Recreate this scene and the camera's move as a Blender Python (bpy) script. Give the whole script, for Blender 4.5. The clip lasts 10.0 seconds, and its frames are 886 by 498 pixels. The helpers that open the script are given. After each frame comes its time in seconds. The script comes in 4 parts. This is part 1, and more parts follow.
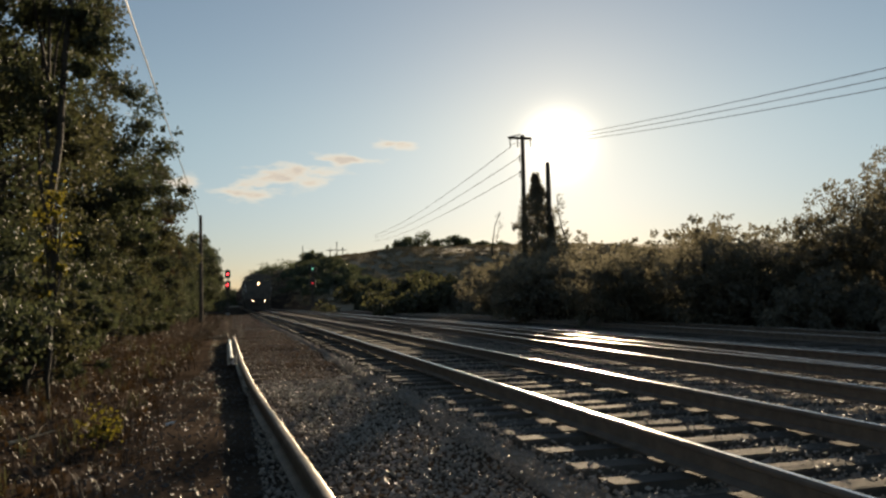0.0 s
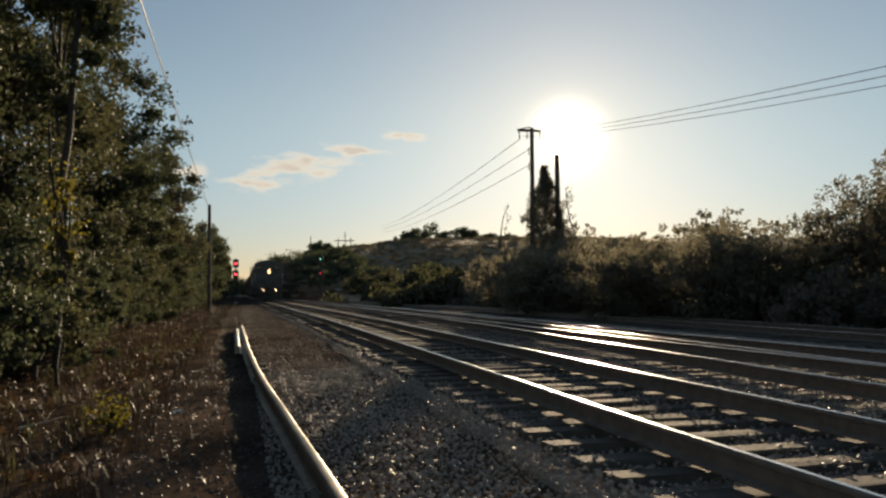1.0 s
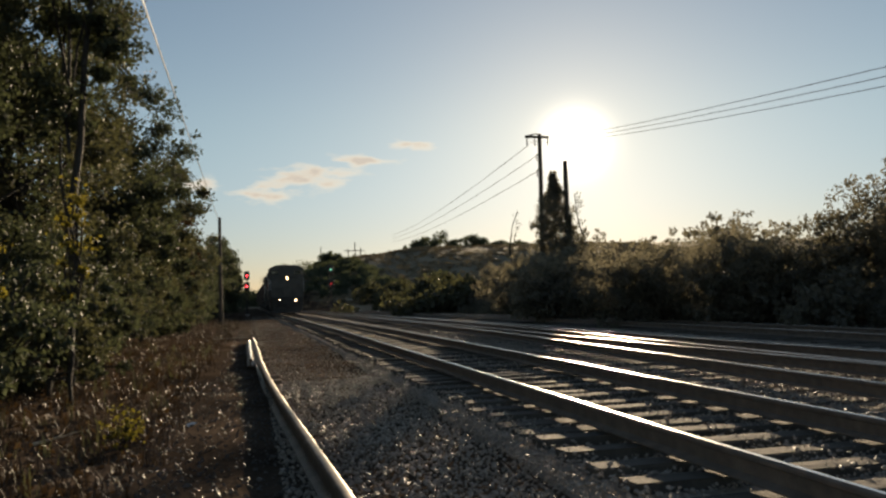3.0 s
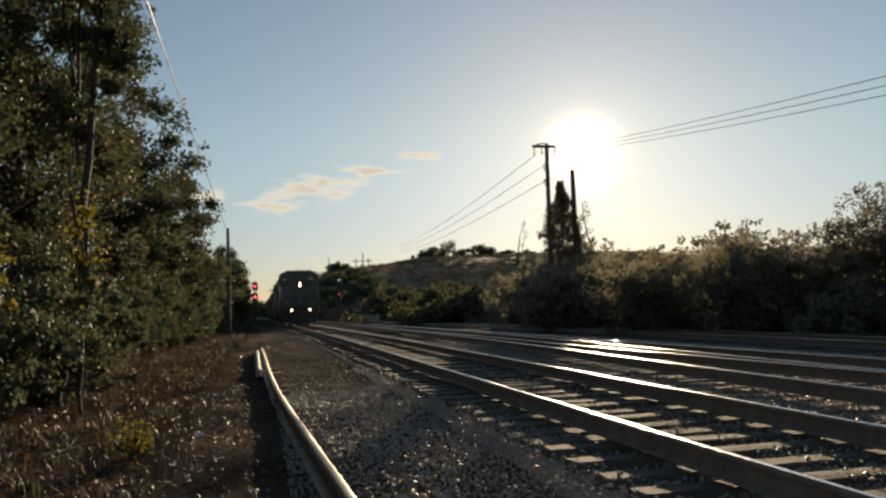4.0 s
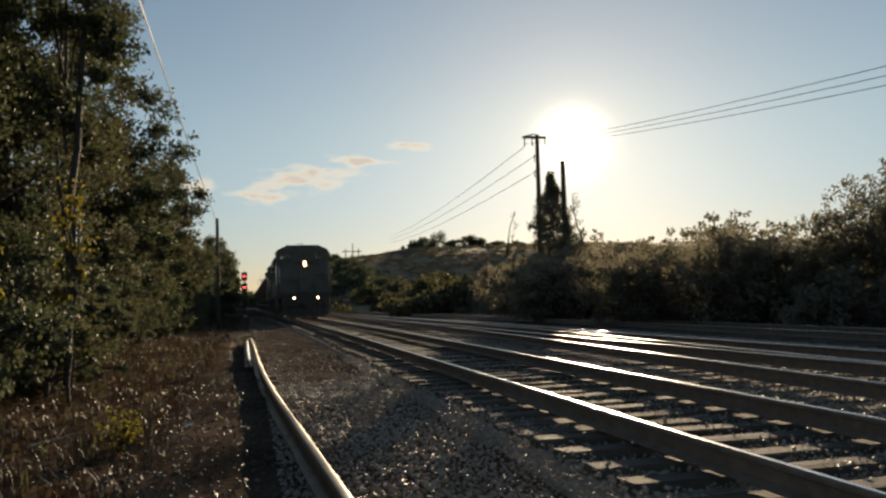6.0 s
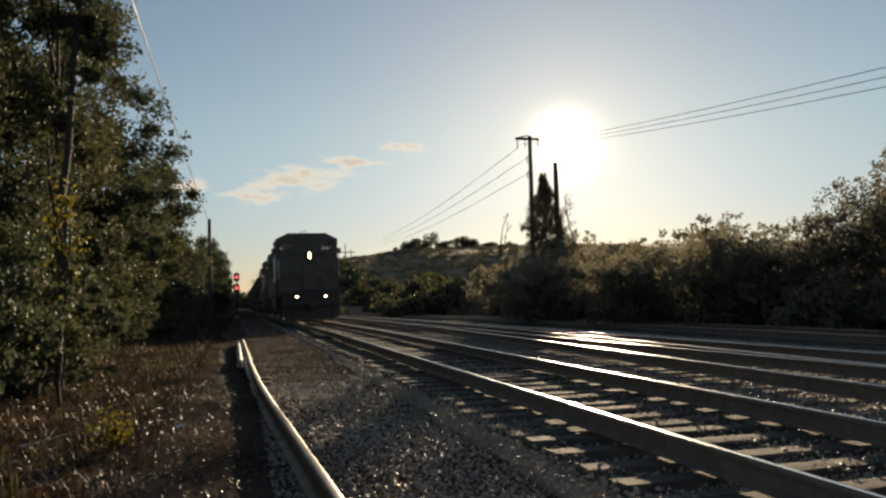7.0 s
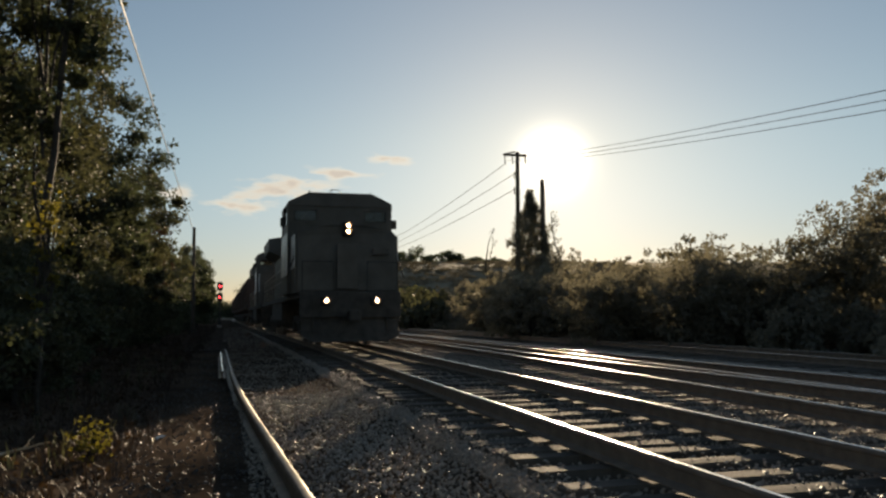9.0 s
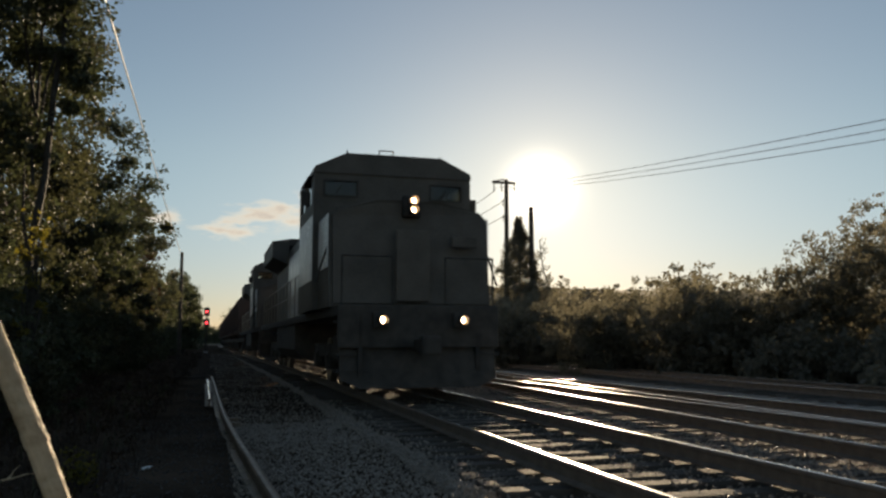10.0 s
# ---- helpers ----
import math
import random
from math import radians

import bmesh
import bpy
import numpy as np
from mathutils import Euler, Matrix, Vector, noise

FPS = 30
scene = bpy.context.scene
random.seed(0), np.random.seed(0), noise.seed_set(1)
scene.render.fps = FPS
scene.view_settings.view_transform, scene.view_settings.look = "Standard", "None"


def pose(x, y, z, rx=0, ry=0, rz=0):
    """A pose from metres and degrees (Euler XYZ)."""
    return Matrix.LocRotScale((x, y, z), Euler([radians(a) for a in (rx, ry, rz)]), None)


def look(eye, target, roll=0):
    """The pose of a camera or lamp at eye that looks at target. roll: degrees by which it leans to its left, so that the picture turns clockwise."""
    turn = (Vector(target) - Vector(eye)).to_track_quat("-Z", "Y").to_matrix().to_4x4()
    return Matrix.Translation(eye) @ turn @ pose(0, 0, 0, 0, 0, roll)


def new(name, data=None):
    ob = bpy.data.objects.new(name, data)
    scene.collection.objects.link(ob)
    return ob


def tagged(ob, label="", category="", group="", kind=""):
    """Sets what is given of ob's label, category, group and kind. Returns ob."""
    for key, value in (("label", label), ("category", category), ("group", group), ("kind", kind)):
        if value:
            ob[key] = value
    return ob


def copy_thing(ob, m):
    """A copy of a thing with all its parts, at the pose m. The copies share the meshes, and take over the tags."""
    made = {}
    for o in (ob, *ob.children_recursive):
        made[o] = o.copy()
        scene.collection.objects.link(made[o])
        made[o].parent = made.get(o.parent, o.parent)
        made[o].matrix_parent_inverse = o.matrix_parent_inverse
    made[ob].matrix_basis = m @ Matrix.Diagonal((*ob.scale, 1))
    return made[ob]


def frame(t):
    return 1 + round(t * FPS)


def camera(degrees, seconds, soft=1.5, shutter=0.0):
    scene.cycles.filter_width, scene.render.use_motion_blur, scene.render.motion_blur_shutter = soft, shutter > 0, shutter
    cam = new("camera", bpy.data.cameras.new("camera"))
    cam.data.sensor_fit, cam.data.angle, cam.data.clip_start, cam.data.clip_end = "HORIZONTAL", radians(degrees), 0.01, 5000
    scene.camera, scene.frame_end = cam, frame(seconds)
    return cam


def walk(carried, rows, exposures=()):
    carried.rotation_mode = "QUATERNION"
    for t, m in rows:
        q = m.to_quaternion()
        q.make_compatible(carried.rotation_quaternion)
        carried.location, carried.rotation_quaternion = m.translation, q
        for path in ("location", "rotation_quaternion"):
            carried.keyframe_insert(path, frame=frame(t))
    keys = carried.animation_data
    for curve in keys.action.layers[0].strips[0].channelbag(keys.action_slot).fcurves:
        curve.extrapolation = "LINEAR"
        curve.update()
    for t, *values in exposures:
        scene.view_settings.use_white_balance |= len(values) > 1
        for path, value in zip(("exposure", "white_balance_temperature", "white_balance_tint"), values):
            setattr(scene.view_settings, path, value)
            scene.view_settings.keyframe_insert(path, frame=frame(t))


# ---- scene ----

cam = camera(58.1, 10.0, soft=2.5, shutter=0.4)
walk(cam, [
    (0.0, pose(0.000, 0.000, 0.950, 93.473, 1.182, -14.802)),
    (0.5, pose(0.000, 0.000, 0.950, 93.207, 1.547, -14.276)),
    (1.0, pose(0.000, 0.000, 0.950, 92.891, 0.500, -14.273)),
    (1.5, pose(0.000, 0.000, 0.950, 93.000, 0.595, -14.185)),
    (2.0, pose(0.000, 0.000, 0.950, 93.193, 1.162, -13.943)),
    (2.5, pose(0.000, 0.000, 0.950, 93.231, 1.417, -13.804)),
    (4.0, pose(0.000, 0.000, 0.950, 94.219, 1.817, -12.931)),
    (4.5, pose(0.000, 0.000, 0.950, 94.303, 1.700, -13.084)),
    (5.0, pose(0.000, 0.000, 0.950, 94.180, 1.730, -13.349)),
    (5.5, pose(0.000, 0.000, 0.950, 93.546, 1.720, -13.428)),
    (7.0, pose(0.000, 0.000, 0.950, 93.595, 1.583, -14.191)),
    (7.5, pose(0.000, 0.000, 0.950, 93.998, 1.914, -13.795)),
    (8.0, pose(0.000, 0.000, 0.950, 94.342, 1.651, -13.713)),
    (8.5, pose(0.000, 0.000, 0.950, 94.529, 0.545, -14.012)),
    (9.0, pose(-0.012, 0.000, 0.964, 94.568, 0.358, -15.329)),
    (9.5, pose(-0.030, 0.000, 0.985, 95.097, 1.516, -15.505)),
    (10.0, pose(-0.045, 0.000, 1.000, 96.449, 0.072, -16.192)),
], exposures=((0.0, 0.62, 7850, 12), (10.0, 0.62, 7850, 12)))

# ---- sky and sun ----
SUN_AZ, SUN_EL = 23.3, 10.6
SUN = Vector((math.sin(radians(SUN_AZ)) * math.cos(radians(SUN_EL)),
              math.cos(radians(SUN_AZ)) * math.cos(radians(SUN_EL)), math.sin(radians(SUN_EL))))


def world_sky():
    w = bpy.data.worlds.new("sky")
    w.use_nodes = True
    scene.world = w
    nt = w.node_tree
    nt.nodes.clear()
    N, L = nt.nodes.new, nt.links.new
    out, bg = N("ShaderNodeOutputWorld"), N("ShaderNodeBackground")
    sky = N("ShaderNodeTexSky")
    sky.sky_type, sky.sun_disc = "NISHITA", False
    sky.sun_elevation, sky.sun_rotation = radians(SUN_EL), radians(SUN_AZ)
    sky.air_density, sky.dust_density, sky.ozone_density = 1.0, 0.1, 2.2
    tc = N("ShaderNodeTexCoord")
    # aureole of the low sun in hazy air: angle from the sun's direction
    dot = N("ShaderNodeVectorMath")
    dot.operation = "DOT_PRODUCT"
    dot.inputs[1].default_value = SUN
    nrm = N("ShaderNodeVectorMath")
    nrm.operation = "NORMALIZE"
    L(tc.outputs["Generated"], nrm.inputs[0])
    L(nrm.outputs[0], dot.inputs[0])
    acos = N("ShaderNodeMath")
    acos.operation = "ARCCOSINE"
    L(dot.outputs["Value"], acos.inputs[0])

    def glow(width, power, strength):
        a = N("ShaderNodeMath")
        a.operation = "DIVIDE"
        a.inputs[1].default_value = radians(width)
        L(acos.outputs[0], a.inputs[0])
        b = N("ShaderNodeMath")
        b.operation = "POWER"
        b.inputs[1].default_value = power
        L(a.outputs[0], b.inputs[0])
        c = N("ShaderNodeMath")
        c.operation = "MULTIPLY"
        c.inputs[1].default_value = -1
        L(b.outputs[0], c.inputs[0])
        d = N("ShaderNodeMath")
        d.operation = "EXPONENT"
        L(c.outputs[0], d.inputs[0])
        e = N("ShaderNodeMath")
        e.operation = "MULTIPLY"
        e.inputs[1].default_value = strength
        L(d.outputs[0], e.inputs[0])
        return e.outputs[0]

    def tint(value, colour):
        m = N("ShaderNodeVectorMath")
        m.operation = "SCALE"
        m.inputs[0].default_value = colour
        L(value, m.inputs["Scale"])
        return m.outputs[0]

    def add(a, b):
        m = N("ShaderNodeVectorMath")
        m.operation = "ADD"
        L(a, m.inputs[0])
        L(b, m.inputs[1])
        return m.outputs[0]

    aureole = add(tint(glow(1.25, 1.5, 3.4), (1.0, 0.95, 0.84)),
                  add(tint(glow(4.6, 1.2, 0.15), (1.0, 0.82, 0.52)), tint(glow(18, 1.3, 0.075), (1.0, 0.81, 0.60))))
    scaled = N("ShaderNodeVectorMath")
    scaled.operation = "SCALE"
    scaled.inputs["Scale"].default_value = SKY_STRENGTH
    L(sky.outputs[0], scaled.inputs[0])
    # thin evening clouds: stretched noise, held to a band low over the tracks
    mp = N("ShaderNodeMapping")
    mp.inputs["Scale"].default_value = (19, 8, 60)
    mp.inputs["Location"].default_value = (0.35, 0.0, 0.3)
    L(nrm.outputs[0], mp.inputs[0])
    nz = N("ShaderNodeTexNoise")
    nz.inputs["Scale"].default_value, nz.inputs["Detail"].default_value = 1.3, 9
    L(mp.outputs[0], nz.inputs["Vector"])

    def puff(x, z, wx, wz):
        v = N("ShaderNodeVectorMath")
        v.operation = "SUBTRACT"
        v.inputs[1].default_value = (x, 0, z)
        L(nrm.outputs[0], v.inputs[0])
        s = N("ShaderNodeVectorMath")
        s.operation = "MULTIPLY"
        s.inputs[1].default_value = (1 / wx, 0, 1 / wz)
        L(v.outputs[0], s.inputs[0])
        ln = N("ShaderNodeVectorMath")
        ln.operation = "LENGTH"
        L(s.outputs[0], ln.inputs[0])
        r = N("ShaderNodeMapRange")
        r.inputs["From Min"].default_value, r.inputs["From Max"].default_value = 0.15, 1.0
        r.inputs["To Min"].default_value, r.inputs["To Max"].default_value = 0.38, 0.0
        L(ln.outputs["Value"], r.inputs["Value"])
        return r.outputs[0]

    def more(a, b, op):
        m = N("ShaderNodeMath")
        m.operation = op
        L(a, m.inputs[0])
        if isinstance(b, float):
            m.inputs[1].default_value = b
        else:
            L(b, m.inputs[1])
        return m.outputs[0]

    area = more(more(more(puff(0.078, 0.153, 0.10, 0.026), puff(0.018, 0.134, 0.07, 0.024), "MAXIMUM"), puff(0.135, 0.172, 0.075, 0.014), "MAXIMUM"),
                more(puff(-0.060, 0.143, 0.05, 0.016), puff(0.20, 0.191, 0.05, 0.012), "MAXIMUM"), "MAXIMUM")
    dens = N("ShaderNodeMapRange")
    dens.inputs["From Min"].default_value, dens.inputs["From Max"].default_value = 0.66, 1.04
    L(more(nz.outputs["Fac"], area, "ADD"), dens.inputs["Value"])
    dens_out = more(dens.outputs[0], more(more(area, 3.2, "MULTIPLY"), 1.0, "MINIMUM"), "MULTIPLY")
    ccol = N("ShaderNodeMix")
    ccol.data_type = "RGBA"
    ccol.inputs["A"].default_value = (0.62, 0.57, 0.48, 1)
    ccol.inputs["B"].default_value = (0.40, 0.375, 0.355, 1)
    core = N("ShaderNodeMapRange")
    core.inputs["From Min"].default_value, core.inputs["From Max"].default_value = 0.24, 0.66
    L(dens_out, core.inputs["Value"])
    L(core.outputs[0], ccol.inputs["Factor"])
    # the thick air low over the horizon dims and greys the sky
    sep = N("ShaderNodeSeparateXYZ")
    L(nrm.outputs[0], sep.inputs[0])
    low = N("ShaderNodeMapRange")
    low.interpolation_type = "SMOOTHSTEP"
    low.inputs["From Min"].default_value, low.inputs["From Max"].default_value = -0.02, 0.24
    L(sep.outputs["Z"], low.inputs["Value"])
    air = N("ShaderNodeMix")
    air.data_type = "RGBA"
    air.inputs["A"].default_value, air.inputs["B"].default_value = (0.60, 0.63, 0.90, 1), (1, 1, 1, 1)
    L(low.outputs[0], air.inputs["Factor"])
    hazy = N("ShaderNodeVectorMath")
    hazy.operation = "MULTIPLY"
    L(scaled.outputs[0], hazy.inputs[0])
    L(air.outputs["Result"], hazy.inputs[1])
    base = add(hazy.outputs[0], aureole)
    mix = N("ShaderNodeMix")
    mix.data_type = "RGBA"
    L(more(more(dens_out, 1.5, "MULTIPLY"), 0.85, "MINIMUM"), mix.inputs["Factor"])
    L(base, mix.inputs["A"])
    L(ccol.outputs["Result"], mix.inputs["B"])
    L(mix.outputs["Result"], bg.inputs["Color"])
    bg.inputs["Strength"].default_value = 1.0
    L(bg.outputs[0], out.inputs[0])


SKY_STRENGTH = 0.069
world_sky()
sun_data = bpy.data.lights.new("sun", "SUN")
sun_data.energy, sun_data.angle, sun_data.color = 5.0, radians(0.6), (1.0, 0.86, 0.66)
sun = new("sun", sun_data)
sun.matrix_world = look(SUN * 100, (0, 0, 0))


# ---- materials ----
def material(name, a, b, rough=0.8, metal=0.0, scale=6.0, bump=0.3, fine=40.0, island=0.0, spec=0.5, coat=0.0):
    """Two colours mixed by coarse and fine noise, with bump."""
    m = bpy.data.materials.new(name)
    m.use_nodes = True
    nt = m.node_tree
    N, L = nt.nodes.new, nt.links.new
    p = nt.nodes["Principled BSDF"]
    tc = N("ShaderNodeTexCoord")
    n1, n2 = N("ShaderNodeTexNoise"), N("ShaderNodeTexNoise")
    n1.inputs["Scale"].default_value, n1.inputs["Detail"].default_value = scale, 5
    n2.inputs["Scale"].default_value, n2.inputs["Detail"].default_value = fine, 4
    L(tc.outputs["Object"], n1.inputs["Vector"])
    L(tc.outputs["Object"], n2.inputs["Vector"])
    s = N("ShaderNodeMath")
    s.operation = "MULTIPLY_ADD"
    s.inputs[1].default_value = 0.45
    L(n2.outputs["Fac"], s.inputs[0])
    L(n1.outputs["Fac"], s.inputs[2])
    r = N("ShaderNodeMapRange")
    r.inputs["From Min"].default_value, r.inputs["From Max"].default_value = 0.5, 0.95
    L(s.outputs[0], r.inputs["Value"])
    fac = r.outputs[0]
    if island:
        g = N("ShaderNodeNewGeometry")
        o = N("ShaderNodeObjectInfo")
        ad = N("ShaderNodeMath")
        ad.operation = "ADD"
        L(g.outputs["Random Per Island"], ad.inputs[0])
        L(o.outputs["Random"], ad.inputs[1])
        k = N("ShaderNodeMath")
        k.operation = "MULTIPLY_ADD"
        k.inputs[1].default_value = island
        L(ad.outputs[0], k.inputs[0])
        sub = N("ShaderNodeMath")
        sub.operation = "SUBTRACT"
        sub.inputs[1].default_value = island
        L(fac, sub.inputs[0])
        L(sub.outputs[0], k.inputs[2])
        k.use_clamp = True
        fac = k.outputs[0]
    mx = N("ShaderNodeMix")
    mx.data_type = "RGBA"
    mx.inputs["A"].default_value, mx.inputs["B"].default_value = (*a, 1), (*b, 1)
    L(fac, mx.inputs["Factor"])
    L(mx.outputs["Result"], p.inputs["Base Color"])
    p.inputs["Metallic"].default_value = metal
    p.inputs["Specular IOR Level"].default_value = spec
    p.inputs["Coat Weight"].default_value = coat
    rr = N("ShaderNodeMapRange")
    rr.inputs["To Min"].default_value, rr.inputs["To Max"].default_value = max(0.03, rough - 0.1), min(1, rough + 0.1)
    L(n2.outputs["Fac"], rr.inputs["Value"])
    L(rr.outputs[0], p.inputs["Roughness"])
    if bump:
        bp = N("ShaderNodeBump")
        bp.inputs["Strength"].default_value, bp.inputs["Distance"].default_value = bump, 0.02
        L(s.outputs[0], bp.inputs["Height"])
        L(bp.outputs[0], p.inputs["Normal"])
    return m


def leaf_material(name, a, b, glow=0.45, through_tint=(1.45, 1.42, 0.85)):
    """Leaves: gloss on top, light coming through them, each leaf its own tone."""
    m = material(name, a, b, rough=0.6, scale=0.7, fine=9, bump=0, island=0.5, spec=0.25)
    nt = m.node_tree
    p, out = nt.nodes["Principled BSDF"], nt.nodes["Material Output"]
    t = nt.nodes.new("ShaderNodeBsdfTranslucent")
    src = p.inputs["Base Color"].links[0].from_socket
    br = nt.nodes.new("ShaderNodeVectorMath")
    br.operation = "MULTIPLY"
    br.inputs[1].default_value = through_tint
    nt.links.new(src, br.inputs[0])
    nt.links.new(br.outputs[0], t.inputs["Color"])
    mx = nt.nodes.new("ShaderNodeMixShader")
    mx.inputs[0].default_value = glow
    nt.links.new(p.outputs[0], mx.inputs[1])
    nt.links.new(t.outputs[0], mx.inputs[2])
    nt.links.new(mx.outputs[0], out.inputs["Surface"])
    return m


def lamp_material(name, colour, strength):
    m = bpy.data.materials.new(name)
    m.use_nodes = True
    p = m.node_tree.nodes["Principled BSDF"]
    p.inputs["Base Color"].default_value = (*colour, 1)
    p.inputs["Emission Color"].default_value = (*colour, 1)
    p.inputs["Emission Strength"].default_value = strength
    return m


def glass_material(name):
    m = bpy.data.materials.new(name)
    m.use_nodes = True
    nt = m.node_tree
    nt.nodes.remove(nt.nodes["Principled BSDF"])
    t, g = (nt.nodes.new("ShaderNodeBsdf" + k) for k in ("Transparent", "Glossy"))
    t.inputs[0].default_value = (0.4, 0.44, 0.43, 1)
    g.inputs["Roughness"].default_value = 0.04
    mx, fr = nt.nodes.new("ShaderNodeMixShader"), nt.nodes.new("ShaderNodeFresnel")
    nt.links.new(fr.outputs[0], mx.inputs[0])
    nt.links.new(t.outputs[0], mx.inputs[1])
    nt.links.new(g.outputs[0], mx.inputs[2])
    nt.links.new(mx.outputs[0], nt.nodes["Material Output"].inputs["Surface"])
    return m


M_GROUND = material("earth_and_cinders", (0.045, 0.034, 0.026), (0.12, 0.088, 0.065), 1.0, scale=0.8, fine=18, bump=0.8, spec=0.0)
M_BALLAST_BED = material("ballast_bed", (0.215, 0.184, 0.154), (0.36, 0.31, 0.26), 1.0, scale=5, fine=45, bump=1.0, spec=0.0)
M_STONE = material("ballast_stone", (0.215, 0.184, 0.154), (0.38, 0.325, 0.272), 0.58, scale=9, fine=60, bump=0.3, island=0.6, spec=0.35)
M_CINDER = material("dark_cinder_gravel", (0.035, 0.028, 0.023), (0.10, 0.082, 0.066), 0.5, scale=9, fine=60, bump=0.3, island=0.6, spec=0.6)
M_TIE = material("weathered_tie_timber", (0.05, 0.042, 0.034), (0.11, 0.093, 0.077), 0.97, scale=4, fine=70, bump=0.7, island=0.3)
M_RAIL_TOP = material("polished_rail_head", (0.72, 0.69, 0.65), (0.85, 0.82, 0.78), 0.24, metal=1.0, scale=3, fine=60, bump=0.03)
M_RAIL = material("rusty_rail_steel", (0.13, 0.10, 0.078), (0.21, 0.16, 0.125), 0.92, metal=0.0, scale=8, fine=60, bump=0.3)
M_OLD_RAIL = material("worn_rail_steel", (0.10, 0.07, 0.05), (0.22, 0.165, 0.12), 0.52, metal=0.4, scale=5, fine=50, bump=0.25)
M_BARK = material("bark", (0.02, 0.017, 0.013), (0.062, 0.053, 0.043), 0.95, scale=5, fine=40, bump=1.0)
M_POLE = material("creosote_pole_timber", (0.035, 0.027, 0.02), (0.10, 0.08, 0.062), 0.9, scale=4, fine=50, bump=0.7)
M_WIRE = material("dull_wire", (0.05, 0.05, 0.05), (0.10, 0.10, 0.10), 0.6, metal=0.6, bump=0)
M_BRIGHT_WIRE = material("bright_aluminium_wire", (0.55, 0.55, 0.55), (0.75, 0.75, 0.75), 0.35, metal=0.9, bump=0)
M_LEAF = leaf_material("green_leaf", (0.040, 0.047, 0.031), (0.092, 0.105, 0.068), 0.32, (1.3, 1.32, 0.95))
M_LEAF_OLIVE = leaf_material("olive_leaf", (0.048, 0.050, 0.033), (0.108, 0.108, 0.068), 0.32, (1.3, 1.3, 0.9))
# olive leaf made paler and greyer: sun haze is put into its colour
M_LEAF_HAZED = leaf_material("hazed_olive_leaf", (0.115, 0.110, 0.088), (0.185, 0.175, 0.145), 0.5, (1.35, 1.28, 1.05))
M_LEAF_GOLD = leaf_material("turning_leaf", (0.075, 0.07, 0.018), (0.19, 0.16, 0.04), 0.45)
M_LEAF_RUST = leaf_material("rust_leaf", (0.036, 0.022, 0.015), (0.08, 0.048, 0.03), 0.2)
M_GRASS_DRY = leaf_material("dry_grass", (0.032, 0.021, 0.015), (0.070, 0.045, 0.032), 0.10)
M_HILL = material("dry_grass_hill", (0.19, 0.155, 0.10), (0.27, 0.22, 0.15), 0.95, scale=0.12, fine=2.5, bump=0.5, spec=0.1)
M_HILL_GRASS = leaf_material("hill_grass", (0.15, 0.125, 0.085), (0.25, 0.205, 0.14), 0.15, (1.2, 1.15, 0.95))
M_BODY = material("dark_grey_locomotive_paint", (0.075, 0.067, 0.057), (0.135, 0.12, 0.102), 0.6, scale=1.5, fine=25, bump=0.05, spec=0.3)
M_BODY_GREY = material("grimy_grey_paint", (0.28, 0.28, 0.27), (0.45, 0.44, 0.42), 0.35, scale=1.2, fine=22, bump=0.08)
# white painted in for sky reflections along the locomotive's sides
M_SKY_WHITE = material("sky_reflection_white", (0.62, 0.63, 0.63), (0.82, 0.82, 0.81), 0.25, scale=1.2, fine=22, bump=0.05)
M_BLACK = material("black_underframe", (0.03, 0.027, 0.023), (0.08, 0.07, 0.06), 0.8, scale=4, fine=40, bump=0.3)
M_STEEL = material("worn_steel", (0.22, 0.20, 0.18), (0.36, 0.33, 0.3), 0.4, metal=0.9, scale=6, fine=50, bump=0.1)
M_CAR = material("rust_brown_car_paint", (0.05, 0.03, 0.022), (0.11, 0.06, 0.045), 0.6, scale=1.0, fine=15, bump=0.15)
M_GLASS = glass_material("cab_glass")
M_HEADLIGHT = lamp_material("headlight_glow", (1.0, 0.62, 0.36), 11)
M_DITCH = lamp_material("ditch_light_glow", (1.0, 0.68, 0.45), 11)
M_RED = lamp_material("red_signal_glow", (1.0, 0.05, 0.07), 6)
M_GREEN = lamp_material("green_signal_glow", (0.25, 1.0, 0.75), 0.45)
M_RED_DIM = lamp_material("dim_red_signal_glow", (1.0, 0.06, 0.08), 0.32)
M_STALK = material("dry_stalk", (0.34, 0.21, 0.11), (0.74, 0.56, 0.36), 0.7, scale=14, fine=90, bump=0.4)
M_BOTTLE = material("clear_plastic", (0.6, 0.62, 0.62), (0.75, 0.77, 0.77), 0.12, bump=0, spec=0.8)


# ---- mesh helpers ----
def part(name, bm, mat, parent=None, label="", smooth=False):
    me = bpy.data.meshes.new(name)
    bm.to_mesh(me)
    bm.free()
    return part_mesh(name, me, mat, parent, label, smooth)


def part_mesh(name, me, mat, parent=None, label="", smooth=False):
    for m in (mat if isinstance(mat, (list, tuple)) else (mat,)):
        me.materials.append(m)
    if smooth:
        me.shade_smooth()
    ob = new(name, me)
    ob.parent = parent
    if label:
        ob["label"] = label
    return ob


def empty(name, m=None):
    ob = new(name)
    ob.empty_display_size = 0.2
    if m is not None:
        ob.matrix_basis = m
    return ob


